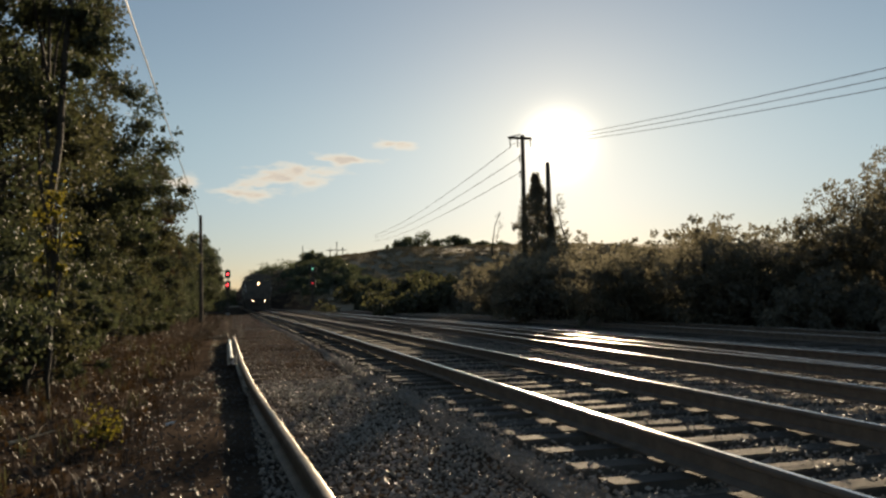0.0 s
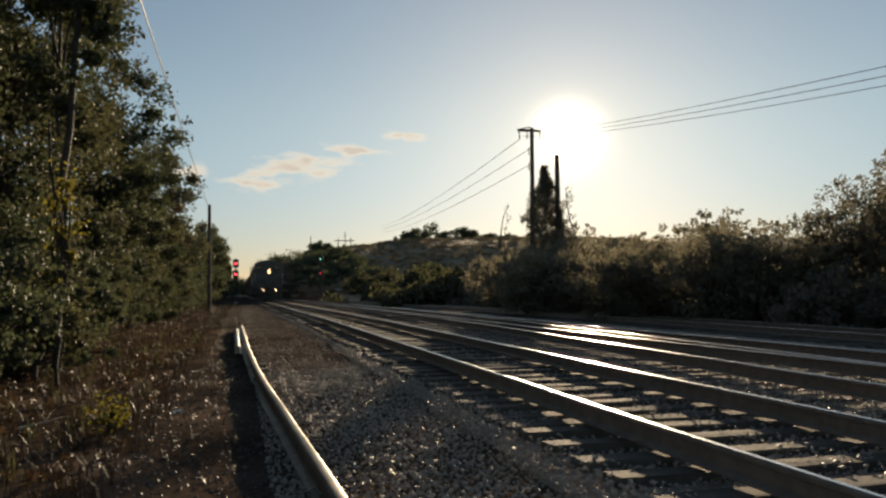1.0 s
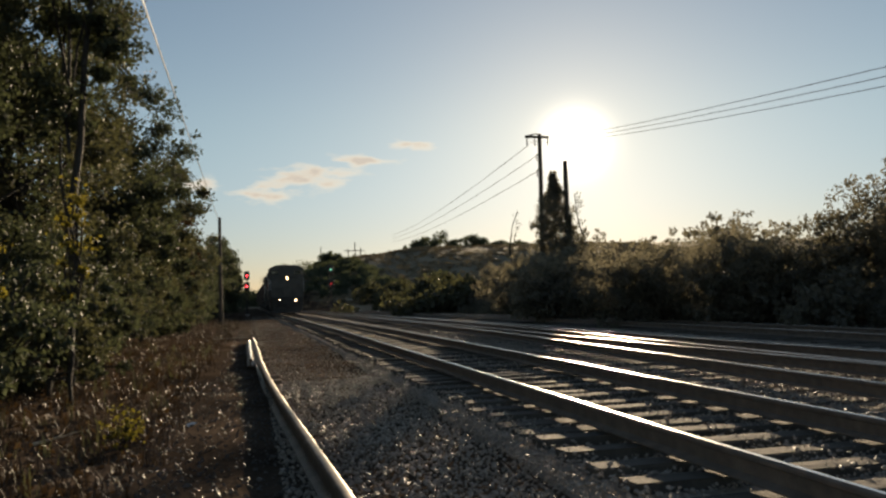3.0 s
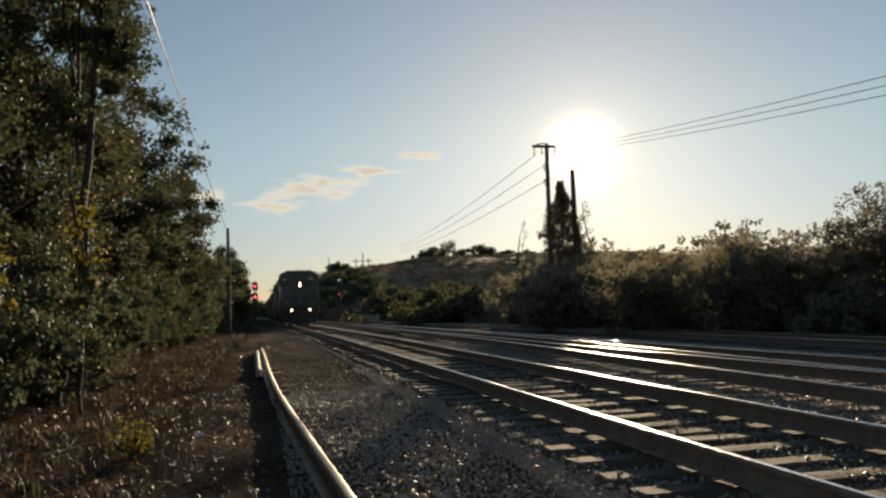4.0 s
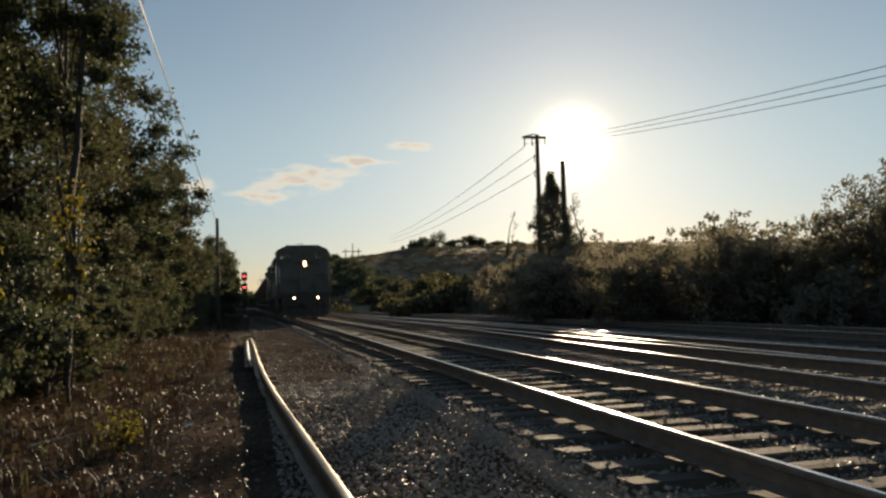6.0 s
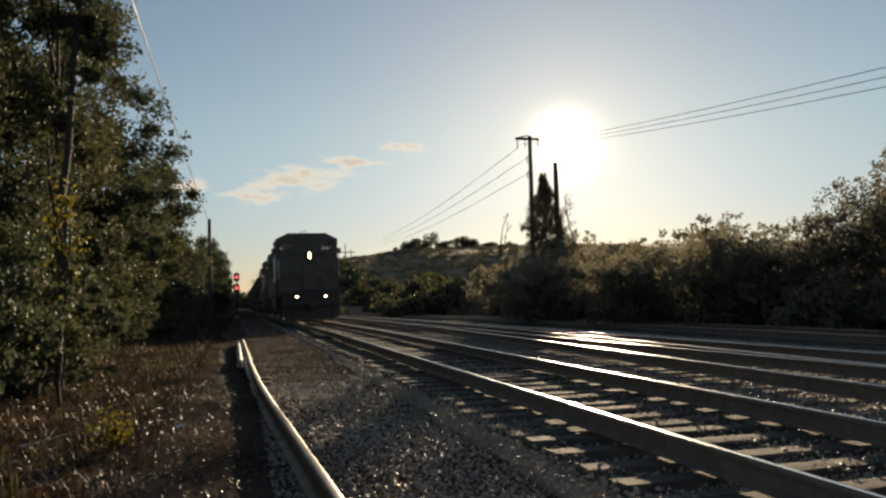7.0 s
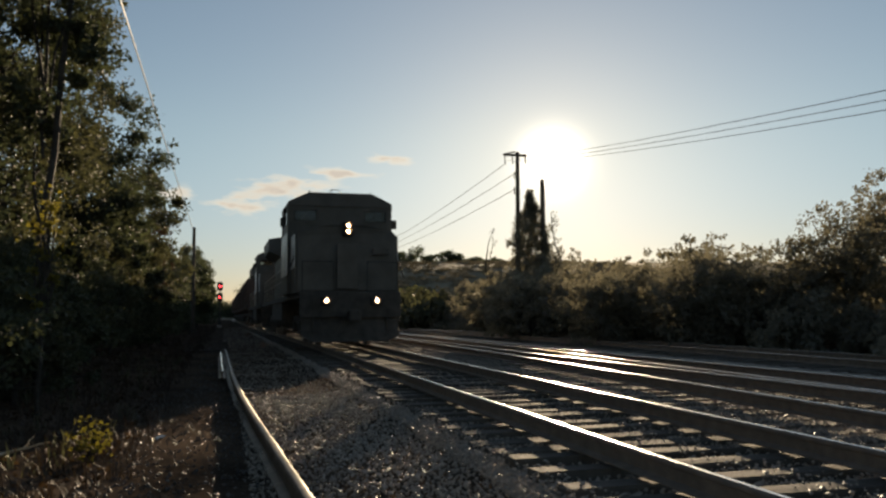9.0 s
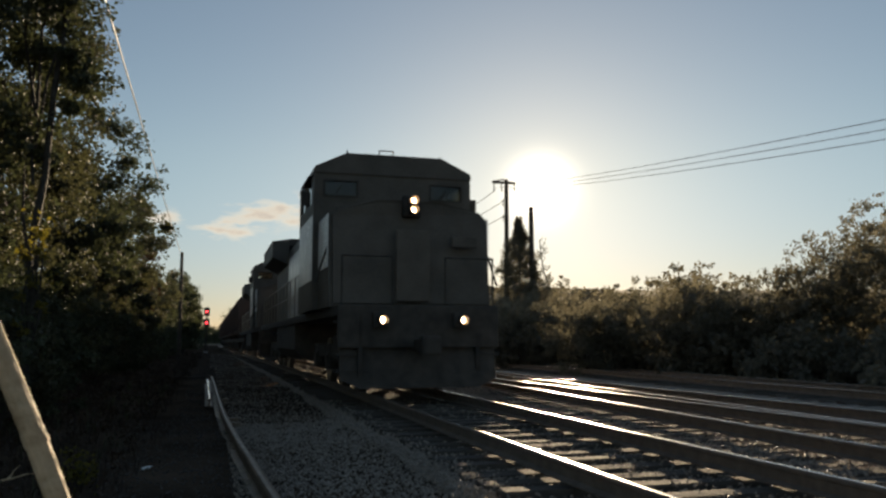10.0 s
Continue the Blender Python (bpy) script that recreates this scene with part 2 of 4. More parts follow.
def box(bm, x0, x1, y0, y1, z0, z1, bevel=0.0):
    r = bmesh.ops.create_cube(bm, size=1, matrix=Matrix.Translation(((x0 + x1) / 2, (y0 + y1) / 2, (z0 + z1) / 2)) @ Matrix.Diagonal((x1 - x0, y1 - y0, z1 - z0, 1)))
    if bevel:
        edges = list({e for v in r["verts"] for e in v.link_edges})
        bmesh.ops.bevel(bm, geom=edges, offset=bevel, segments=2, affect="EDGES", profile=0.6)
    return bm


def bx(*a, bevel=0.0):
    return box(bmesh.new(), *a, bevel=bevel)


def tube(bm, a, b, r0, r1=None, n=8):
    a, b = Vector(a), Vector(b)
    r1 = r0 if r1 is None else r1
    q = (b - a).to_track_quat("Z", "Y").to_matrix().to_4x4()
    bmesh.ops.create_cone(bm, cap_ends=True, segments=n, radius1=r0, radius2=max(r1, 0.0005), depth=(b - a).length,
                          matrix=Matrix.Translation((a + b) / 2) @ q)
    return bm


def sweep(path, section, closed=True):
    """Mesh of a section (x across, z up) swept along a path of (x, y, z)."""
    P = [Vector(p) for p in path]
    verts, faces, n = [], [], len(section)
    for i, p in enumerate(P):
        d = (P[min(i + 1, len(P) - 1)] - P[max(i - 1, 0)]).normalized()
        side = Vector((d.y, -d.x, 0)).normalized()
        verts += [p + side * sx + Vector((0, 0, sz)) for sx, sz in section]
    for i in range(len(P) - 1):
        for j in range(n):
            k = (j + 1) % n
            faces.append((i * n + j, i * n + k, (i + 1) * n + k, (i + 1) * n + j))
    faces += [tuple(range(n)), tuple(range((len(P) - 1) * n, len(P) * n))[::-1]]
    me = bpy.data.meshes.new("sweep")
    me.from_pydata([tuple(v) for v in verts], [], faces)
    return me


def extrude_profile(bm, outline, y0, y1):
    """A closed outline of (x, z) drawn out from y0 to y1."""
    a = [bm.verts.new((x, y0, z)) for x, z in outline]
    b = [bm.verts.new((x, y1, z)) for x, z in outline]
    bm.faces.new(a)
    bm.faces.new(b[::-1])
    for i in range(len(a)):
        j = (i + 1) % len(a)
        bm.faces.new((a[j], a[i], b[i], b[j]))
    return bm


def mesh_np(name, verts, faces):
    me = bpy.data.meshes.new(name)
    me.from_pydata(np.asarray(verts).tolist(), [], np.asarray(faces).tolist())
    return me


def wire_mesh(points, r, n=5):
    ring = [(r * math.cos(2 * math.pi * i / n), r * math.sin(2 * math.pi * i / n)) for i in range(n)]
    return sweep(points, ring)


def sag(a, b, drop, n=14):
    a, b = Vector(a), Vector(b)
    return [a.lerp(b, i / n) - Vector((0, 0, drop * 4 * (i / n) * (1 - i / n))) for i in range(n + 1)]


# ---- ground ----
def ss(a, b, v):
    t = np.clip((v - a) / (b - a), 0, 1)
    return t * t * (3 - 2 * t)


def grade(y):
    """The line falls gently beyond the nearest stretch."""
    return -0.0040 * np.clip(np.asarray(y, float) - 25, 0, 110)


def ground_height(x, y):
    z = -0.34 + 0.0 * x + grade(y)
    z = z + 0.02 * ss(0.9, 2.0, x) * (1 - ss(11.5, 13.5, x))       # raised bed under the tracks
    z = z + 0.5 * ss(-2.2, -6.0, x) + 0.25 * ss(-1.0, -2.6, x) * 0.4
    z = z + 0.6 * ss(14, 26, x)
    crest = np.interp(x, (8.2, 10.7, 15.5, 24, 32, 39, 46, 200), (0, 8.4, 9.7, 11.45, 12.4, 13.6, 13.9, 16.0))
    z = z + crest * ss(85, 205, y)
    z = z + 0.03 * np.sin(x * 2.3 + y * 0.7) * np.sin(y * 1.3 - x)
    return z


def ground_sheet():
    xs = np.concatenate([-np.geomspace(2600, 14, 22), np.arange(-12, 16.1, 0.4), np.arange(17.5, 110, 1.5), np.geomspace(115, 2600, 20)])
    ys = np.concatenate([-np.geomspace(2600, 8, 12), np.arange(-6, 30.1, 0.5), np.arange(32, 262, 4.0), np.geomspace(268, 3000, 26)])
    X, Y = np.meshgrid(xs, ys)
    Z = ground_height(X, Y)
    nx, ny = len(xs), len(ys)
    v = np.stack([X, Y, Z], -1).reshape(-1, 3)
    i = np.arange(nx * ny).reshape(ny, nx)
    fcs = np.stack([i[:-1, :-1], i[:-1, 1:], i[1:, 1:], i[1:, :-1]], -1).reshape(-1, 4)
    me = mesh_np("ground", v, fcs)
    ob = part_mesh("ground", me, (M_GROUND, M_HILL), smooth=True)
    c = v[fcs].mean(1)
    grassy = ((c[:, 1] > 70) & (c[:, 0] > 12)) | (np.abs(c[:, 0]) > 40) | (c[:, 1] > 250)
    me.polygons.foreach_set("material_index", grassy.astype(np.int32))
    tagged(ob, "dark cinder ground rising to a grassy hill", "ground", kind="structure")


ground_sheet()


def GZ(x, y):
    return float(ground_height(np.array(float(x)), np.array(float(y))))


# ---- tracks ----
RAIL_HEAD = [(-0.019, -0.0036), (-0.015, -0.0021), (-0.010, -0.0009), (-0.005, -0.0002), (0.0, 0.0), (0.005, -0.0002), (0.010, -0.0009), (0.015, -0.0021), (0.019, -0.0036)]
RAIL_BODY = [(-0.0192, -0.0038), (-0.031, -0.0105), (-0.036, -0.017), (-0.036, -0.036), (-0.010, -0.050), (-0.010, -0.128), (-0.070, -0.148), (-0.070, -0.160), (0.070, -0.160), (0.070, -0.148),
             (0.010, -0.128), (0.010, -0.050), (0.036, -0.036), (0.036, -0.017), (0.031, -0.0105), (0.0192, -0.0038)]


def smooth_path(pts, step=2.0):
    """A curve through (y, x) pairs, as points (x, y, 0)."""
    ys, xs = np.array([p[0] for p in pts], float), np.array([p[1] for p in pts], float)
    yy = np.arange(ys[0], ys[-1] + 0.01, step)
    m = np.gradient(xs, ys)
    k = np.clip(np.searchsorted(ys, yy, "right") - 1, 0, len(ys) - 2)
    h = ys[k + 1] - ys[k]
    t = (yy - ys[k]) / h
    xx = (2 * t**3 - 3 * t**2 + 1) * xs[k] + (t**3 - 2 * t**2 + t) * h * m[k] + (-2 * t**3 + 3 * t**2) * xs[k + 1] + (t**3 - t**2) * h * m[k + 1]
    return np.stack([xx, yy], -1)


def tie_mesh(seed):
    rng = random.Random(seed)
    bm = bmesh.new()
    box(bm, -1.38, 1.34, -0.11, 0.11, -0.33, -0.182, bevel=0.02)
    for v in bm.verts:
        v.co += Vector((rng.uniform(-0.02, 0.02), rng.uniform(-0.012, 0.012), rng.uniform(-0.014, 0.0)))
    me = bpy.data.meshes.new("tie")
    bm.to_mesh(me)
    bm.free()
    me.materials.append(M_TIE)
    return me


TIES = [tie_mesh(i) for i in range(6)]


def railway_track(label, pts, gauge, tie_to, spacing=0.5, z=0.0, sunk=0.0):
    c = smooth_path(pts)
    root = empty("railway_track", pose(0, 0, z))
    tagged(root, label, "railway track", "yard tracks")
    for s in (-1, 1):
        path = [(x + s * gauge / 2, y, float(grade(y))) for x, y in c]
        rail = part_mesh("rail", sweep(path, RAIL_BODY), M_RAIL, root, "rusty steel rail")
        part_mesh("rail_head", sweep(path, RAIL_HEAD), M_RAIL_TOP, rail, "polished shining running surface", smooth=True)
    rng = random.Random(len(label))
    y = c[0][1]
    rest, count = bmesh.new(), 0
    while y < c[-1][1]:
        x = float(np.interp(y, c[:, 1], c[:, 0]))
        m = pose(x + rng.uniform(-0.06, 0.06), y, rng.uniform(-0.028, 0.0) - sunk + float(grade(y)), 0, rng.uniform(-0.5, 0.5), rng.uniform(-1.2, 1.2))
        if y < tie_to and count < 290:
            ob = new("tie", rng.choice(TIES))
            ob.parent = root
            ob.matrix_basis = m
            count += 1
        elif y < 160:
            bmesh.ops.create_cube(rest, size=1, matrix=m @ pose(0, 0, -0.245) @ Matrix.Diagonal((2.6, 0.23, 0.17, 1)))
        y += spacing * rng.uniform(0.93, 1.07)
    far = part("far_ties", rest, M_TIE, root)
    far["kind"] = "stuff"
    return root


railway_track("main railway track with shining rails on timber ties", [(-6, 3.6), (25, 3.6), (65, 3.49), (105, 3.38), (165, 3.2), (320, 2.7)], 1.56, 120)
railway_track("second yard track with shining rails, half buried in ballast", [(-6, 6.5), (7, 6.8), (18, 7.15), (30, 7.35), (60, 7.6), (165, 7.8)], 1.56, 60, sunk=0.035)
railway_track("third yard track drawing in towards its neighbour", [(-6, 8.75), (8.5, 8.3), (19, 7.95), (30, 7.85), (60, 7.75), (120, 8.0)], 1.56, 40, z=-0.01, sunk=0.035)
railway_track("far yard track with worn rails among weeds", [(-6, 13.2), (30, 13.2), (60, 13.0), (130, 12.5)], 1.56, 40, z=-0.03)


def stones(name, boxes, label, size=(0.007, 0.0205), mat=M_STONE):
    """Loose ballast: squashed, knocked-about octahedra."""
    rng = np.random.default_rng(5)
    base = np.array([(1, 0, 0), (0, 1, 0), (-1, 0, 0), (0, -1, 0), (0, 0, 1), (0, 0, -1)], float)
    tri = np.array([(0, 1, 4), (1, 2, 4), (2, 3, 4), (3, 0, 4), (1, 0, 5), (2, 1, 5), (3, 2, 5), (0, 3, 5)])
    V, F, n0 = [], [], 0
    for x0, x1, y0, y1, n, z in boxes:
        n = int(n)
        u = rng.random(n)
        y = y0 + (y1 - y0) * u**1.6
        x = rng.uniform(x0, x1, n)
        r = rng.uniform(*size, n) * rng.choice([1, 1, 1, 1.4], n)
        v = base[None] * rng.uniform(0.6, 1.15, (n, 6, 1)) * r[:, None, None]
        v[..., 2] *= 0.75
        a = rng.uniform(0, 6.28, n)
        tl = rng.uniform(-0.6, 0.6, n)
        ca, sa, ct, st = np.cos(a), np.sin(a), np.cos(tl), np.sin(tl)
        vx, vy, vz = v[..., 0] * ct[:, None] + v[..., 2] * st[:, None], v[..., 1], -v[..., 0] * st[:, None] + v[..., 2] * ct[:, None]
        wx, wy = vx * ca[:, None] - vy * sa[:, None], vx * sa[:, None] + vy * ca[:, None]
        gz = ground_height(x, y) if z is None else z + grade(y)
        w = np.stack([wx + x[:, None], wy + y[:, None], vz + (gz + r * 0.3 + rng.uniform(0, 0.03, n))[:, None]], -1)
        V.append(w.reshape(-1, 3))
        F.append((tri[None] + (np.arange(n) * 6)[:, None, None] + n0).reshape(-1, 3))
        n0 += n * 6
    ob = part_mesh(name, mesh_np(name, np.concatenate(V), np.concatenate(F)), mat)
    return tagged(ob, label, "ballast", kind="stuff")


def bed(name, x0, x1, zt, label):
    """Long bed of ballast with sloped shoulders."""
    path = [(0, y, zt + float(grade(y))) for y in (-6, 10, 25, 60, 100, 135, 300)]
    ob = part_mesh(name, sweep(path, [(x0 - 0.5, -0.3), (x0, 0), (x1, 0), (x1 + 0.5, -0.3)]), M_BALLAST_BED)
    tagged(ob, label, "ballast bed", kind="structure")


bed("ballast_bed", 2.1, 14.8, -0.268, "grey crushed-stone bed under the tracks")
stones("ballast_stones", [(0.2, 2.3, -3, 13, 34000, None), (1.9, 5.3, -3, 16, 42000, -0.268), (5.3, 10, -3, 26, 42000, -0.246),
                          (1.8, 2.45, 2, 16, 1500, -0.225), (3.6, 4.3, 2, 16, 900, -0.21), (4.9, 9.0, 3, 26, 1600, -0.225), (0.2, 2.3, 12, 40, 6000, None), (0.0, 2.3, 40, 95, 5000, None), (2.0, 10, 16, 60, 9000, -0.262)], "grey crushed-stone ballast glinting in low sun")
stones("gravel_path", [(-1.1, 0.28, -3, 14, 6500, None), (-0.6, 0.2, 14, 40, 1500, None), (-1.4, 0.2, 30, 95, 4000, None)], "dark gravel beside a loose rail", (0.006, 0.019), M_CINDER)


# loose rail lying beside the track
def loose_rail():
    pts = [(-3, 0.50), (4.4, 0.53), (6.55, 0.44), (9.3, 0.32), (14.5, 0.18), (20.3, 0.12), (27.5, 0.03)]
    c = smooth_path(pts, 0.6)
    root = empty("loose_rail")
    tagged(root, "long worn steel rail lying loose on the gravel", "rail")
    path = [(x, y, -0.15 + 0.006 * math.sin(y * 0.9)) for x, y in c]
    part_mesh("rail_body", sweep(path, [(a * 1.15, b if b > -0.06 else b * 1.15) for a, b in RAIL_BODY]), M_OLD_RAIL, root)
    for y in (12.6, 13.4, 17.6, 20.4):
        x = float(np.interp(y, c[:, 1], c[:, 0]))
        part("rail_clip", bx(x + 0.05, x + 0.22, y - 0.05, y + 0.05, -0.30, -0.235, bevel=0.01), M_OLD_RAIL, root)
    part_mesh("rail_head", sweep(path, [(-0.038, -0.04), (-0.038, -0.012), (-0.024, 0.0), (0.024, 0.0), (0.038, -0.012), (0.038, -0.04)]), M_OLD_RAIL, root, smooth=True)


def short_rail():
    path = [(-0.02 - 0.0075 * (y - 16.4), y, -0.15) for y in np.arange(16.4, 25.1, 0.6)]
    root = empty("short_rail")
    tagged(root, "short worn steel rail lying against a longer one", "rail")
    part_mesh("rail_body", sweep(path, RAIL_BODY), M_OLD_RAIL, root)
    part_mesh("rail_head", sweep(path, RAIL_HEAD), M_RAIL_TOP, root, "bright worn running surface", smooth=True)


loose_rail()
short_rail()


# ---- plants ----
def leaves_mesh(name, centres, radii, counts, size, rng, droop=0.3):
    """Clumps of small bent leaves, thicker towards each clump's skin."""
    cs = np.repeat(np.asarray(centres, float), counts, 0)
    rs = np.repeat(np.asarray(radii, float), counts, 0)
    n = len(cs)
    d = rng.normal(size=(n, 3))
    d /= np.linalg.norm(d, axis=1)[:, None]
    p = cs + d * rs * (rng.random((n, 1)) ** 0.45)
    s = size * rng.uniform(0.6, 1.3, (n, 1))
    u = rng.normal(size=(n, 3))
    u[:, 2] -= droop
    u /= np.linalg.norm(u, axis=1)[:, None]
    w = np.cross(u, rng.normal(size=(n, 3)))
    w /= np.linalg.norm(w, axis=1)[:, None]
    nn = np.cross(u, w)
    v = np.stack([p, p + u * s * 0.5 + w * s * 0.32 + nn * s * 0.08, p + u * s, p + u * s * 0.5 - w * s * 0.32 + nn * s * 0.08], 1)
    i = np.arange(n)[:, None] * 4
    f = np.concatenate([i + np.array([[0, 1, 2]]), i + np.array([[0, 2, 3]])], 0)
    return mesh_np(name, v.reshape(-1, 3), f)


def limb(bm, a, b, r0, r1, rng, n=4, bend=0.035):
    a, b = Vector(a), Vector(b)
    prev, pr = a, r0
    for i in range(1, n + 1):
        t = i / n
        q = a.lerp(b, t) + Vector((rng.normal(), rng.normal(), rng.normal() * 0.4)) * (b - a).length * bend * (i < n)
        r = r0 + (r1 - r0) * t
        tube(bm, prev, q, pr, r, 7)
        prev, pr = q, r
    return prev


def tree(name, x, y, height, crown, mat, label, leaves=7000, leaf=0.13, seed=1, low=0.25, trunk=0.16, group="trees beside the tracks", spread=0.52, per=240, limbs=16):
    """Trunk, limbs and a crown of leaf clumps in an uneven ellipsoid (rx, ry, rz)."""
    rng = np.random.default_rng(seed)
    z0 = GZ(x, y) - 0.05
    root = empty(name, pose(x, y, z0))
    tagged(root, label, "shrub" if "shrub" in name else "tree", group)
    rx, ry, rz = crown
    cz = height - rz
    bm = bmesh.new()
    top = limb(bm, (0, 0, 0), (rng.normal() * 0.25, rng.normal() * 0.25, height * 0.72), trunk, trunk * 0.4, rng, 6, 0.012)
    n = max(14, int(leaves / per))
    d = rng.normal(size=(n, 3))
    d /= np.linalg.norm(d, axis=1)[:, None]
    k = rng.random((n, 1)) ** 0.4
    cen = d * k * np.array([[rx, ry, rz]]) * rng.uniform(0.72, 1.08, (n, 1)) + np.array([[0, 0, cz]])
    keep = cen[:, 2] > low
    cen = cen[keep]
    rad = rng.uniform(0.5, 1.15, (len(cen), 1)) * spread * np.array([[1, 1, 0.7]]) * (min(rx, rz) / 2.2) ** 0.5
    bl = bm
    for c in cen[:: max(1, len(cen) // limbs)]:
        h = min(max(c[2] * 0.55, height * 0.12), height * 0.66)
        limb(bl, (0, 0, h), c, trunk * 0.35, 0.012, rng, 3)
    part("trunk", bl, M_BARK, root)
    cnt = np.maximum(12, rng.uniform(0.4, 1.6, len(cen)) * leaves / len(cen)).astype(int)
    # sprigs that stand out of the outline
    k = max(6, len(cen) // 5)
    a = rng.normal(size=(k, 3))
    a[:, 2] = np.abs(a[:, 2]) * 1.1 - 0.25
    a /= np.linalg.norm(a, axis=1)[:, None]
    tips = a * np.array([[rx, ry, rz]]) * rng.uniform(0.92, 1.07, (k, 1)) + np.array([[0, 0, cz]])
    tips = tips[tips[:, 2] > low]
    cen = np.concatenate([cen, tips])
    rad = np.concatenate([rad, np.abs(rng.normal(size=(len(tips), 3)) * 0.09 + 0.16)])
    cnt = np.concatenate([cnt, np.full(len(tips), 26)])
    part_mesh("crown", leaves_mesh("crown", cen, rad, cnt, leaf, rng), mat, root)
    return root


LEFT = [  # x, y, height, crown, material, leaves, leaf size, label
    (-7.5, 8.5, 12.5, (3.6, 3.2, 5.8), M_LEAF, 56000, 0.10, "tall dark green broadleaf tree in shade"),
    (-4.95, 13.5, 12.5, (3.1, 2.8, 5.4), M_LEAF, 62000, 0.095, "tall dark green broadleaf tree by the tracks"),
    (-4.75, 18.5, 10.8, (2.8, 2.8, 5.0), M_LEAF_OLIVE, 46000, 0.10, "olive green broadleaf tree by the tracks"),
    (-4.0, 24.5, 8.2, (2.7, 2.9, 3.9), M_LEAF, 36000, 0.11, "dark green broadleaf tree with drooping boughs"),
    (-3.7, 31.0, 7.3, (2.4, 3.4, 3.5), M_LEAF_OLIVE, 24000, 0.12, "olive green tree with sunlit fringe"),
    (-4.5, 39.0, 6.6, (2.3, 3.6, 3.1), M_LEAF_RUST, 16000, 0.14, "russet autumn tree by the tracks"),
    (-4.3, 48.0, 6.2, (2.3, 4.0, 2.9), M_LEAF_OLIVE, 13000, 0.15, "thinly leaved autumn tree"),
    (-4.1, 60.0, 6.0, (2.3, 5.0, 2.9), M_LEAF, 20000, 0.16, "dark green tree beside a pole"),
    (-3.3, 76.0, 7.4, (2.6, 5.5, 3.7), M_LEAF, 30000, 0.18, "round dark green tree behind a signal"),
    (-2.75, 88.0, 6.4, (1.9, 5.0, 3.1), M_LEAF, 18000, 0.2, "low round dark tree beside a signal"),
    (-3.9, 96.0, 6.6, (2.8, 6.0, 3.3), M_LEAF, 11000, 0.24, "round dark green tree behind a signal"),
    (-11.5, 14.0, 13.5, (4.0, 3.5, 6.4), M_LEAF, 22000, 0.24, "tall dark tree deep in the wood"),
    (-10.5, 21.0, 13.0, (4.0, 4.0, 6.2), M_LEAF, 20000, 0.24, "tall dark tree deep in the wood"),
    (-9.5, 30.0, 10.0, (3.6, 4.5, 4.8), M_LEAF, 12000, 0.25, "dark tree deep in the wood"),
    (-9.5, 42.0, 8.0, (3.6, 5.5, 3.8), M_LEAF, 5000, 0.25, "dark tree deep in the wood"),
]
for i, (x, y, hh, cr, mt, nl, lf, lab) in enumerate(LEFT):
    tree("tree", x, y, hh, cr, mt, lab, nl, lf, seed=20 + i, per=240 if y < 55 else 110)

UNDER = [
    (-6.2, 8.6, 2.6, (1.9, 1.6, 1.5), M_LEAF, 4000), (-4.3, 10.5, 2.8, (1.5, 1.6, 1.6), M_LEAF_OLIVE, 4500),
    (-2.75, 9.7, 1.9, (0.9, 1.0, 1.0), M_LEAF, 2200), (-2.7, 11.9, 2.1, (0.8, 1.1, 1.1), M_LEAF_OLIVE, 2400), (-2.55, 14.2, 2.0, (0.8, 1.2, 1.05), M_LEAF, 2400),
    (-3.7, 13.0, 2.9, (1.4, 1.6, 1.6), M_LEAF, 4500), (-3.4, 16.5, 3.2, (1.4, 1.8, 1.8), M_LEAF_OLIVE, 4500),
    (-3.4, 20.5, 3.2, (1.4, 2.0, 1.8), M_LEAF, 4500), (-3.2, 25.0, 3.2, (1.3, 2.2, 1.8), M_LEAF_OLIVE, 4000),
    (-3.2, 30.5, 3.0, (1.3, 2.6, 1.7), M_LEAF, 4000), (-3.3, 37.0, 3.0, (1.3, 3.0, 1.7), M_LEAF_OLIVE, 3500),
    (-3.3, 45.0, 2.8, (1.3, 3.5, 1.6), M_LEAF, 3000), (-3.2, 54.0, 2.6, (1.2, 4.0, 1.5), M_LEAF, 3000), (-3.0, 66.0, 2.8, (1.3, 5.0, 1.6), M_LEAF, 3000),
]
for i, (x, y, hh, cr, mt, nl) in enumerate(UNDER):
    tree("shrub", x, y, hh, cr, mt, "leafy green shrub at the wood's edge", nl * 2, 0.075 if y < 30 else 0.11, seed=60 + i, low=0.1, trunk=0.05, group="shrubs at the wood's edge", spread=0.36, per=110)
tree("tree", -2.6, 12.7, 10.0, (1.05, 1.3, 3.4), M_LEAF, "tall slim dark tree with a bare trunk", 14000, 0.09, seed=93, low=3.6, trunk=0.075, limbs=4)
tree("shrub", -2.55, 8.1, 2.3, (0.3, 0.35, 0.7), M_LEAF_GOLD, "yellow-green sprig at the wood's edge", 300, 0.06, seed=92, low=0.9, trunk=0.02, group="shrubs at the wood's edge", spread=0.22)
tree("shrub", -2.2, 10.9, 2.85, (0.26, 0.26, 0.80), M_LEAF_GOLD, "yellow sunlit vine climbing a trunk", 1000, 0.055, seed=91, low=0.5, trunk=0.03, group="shrubs at the wood's edge", spread=0.2, per=60)

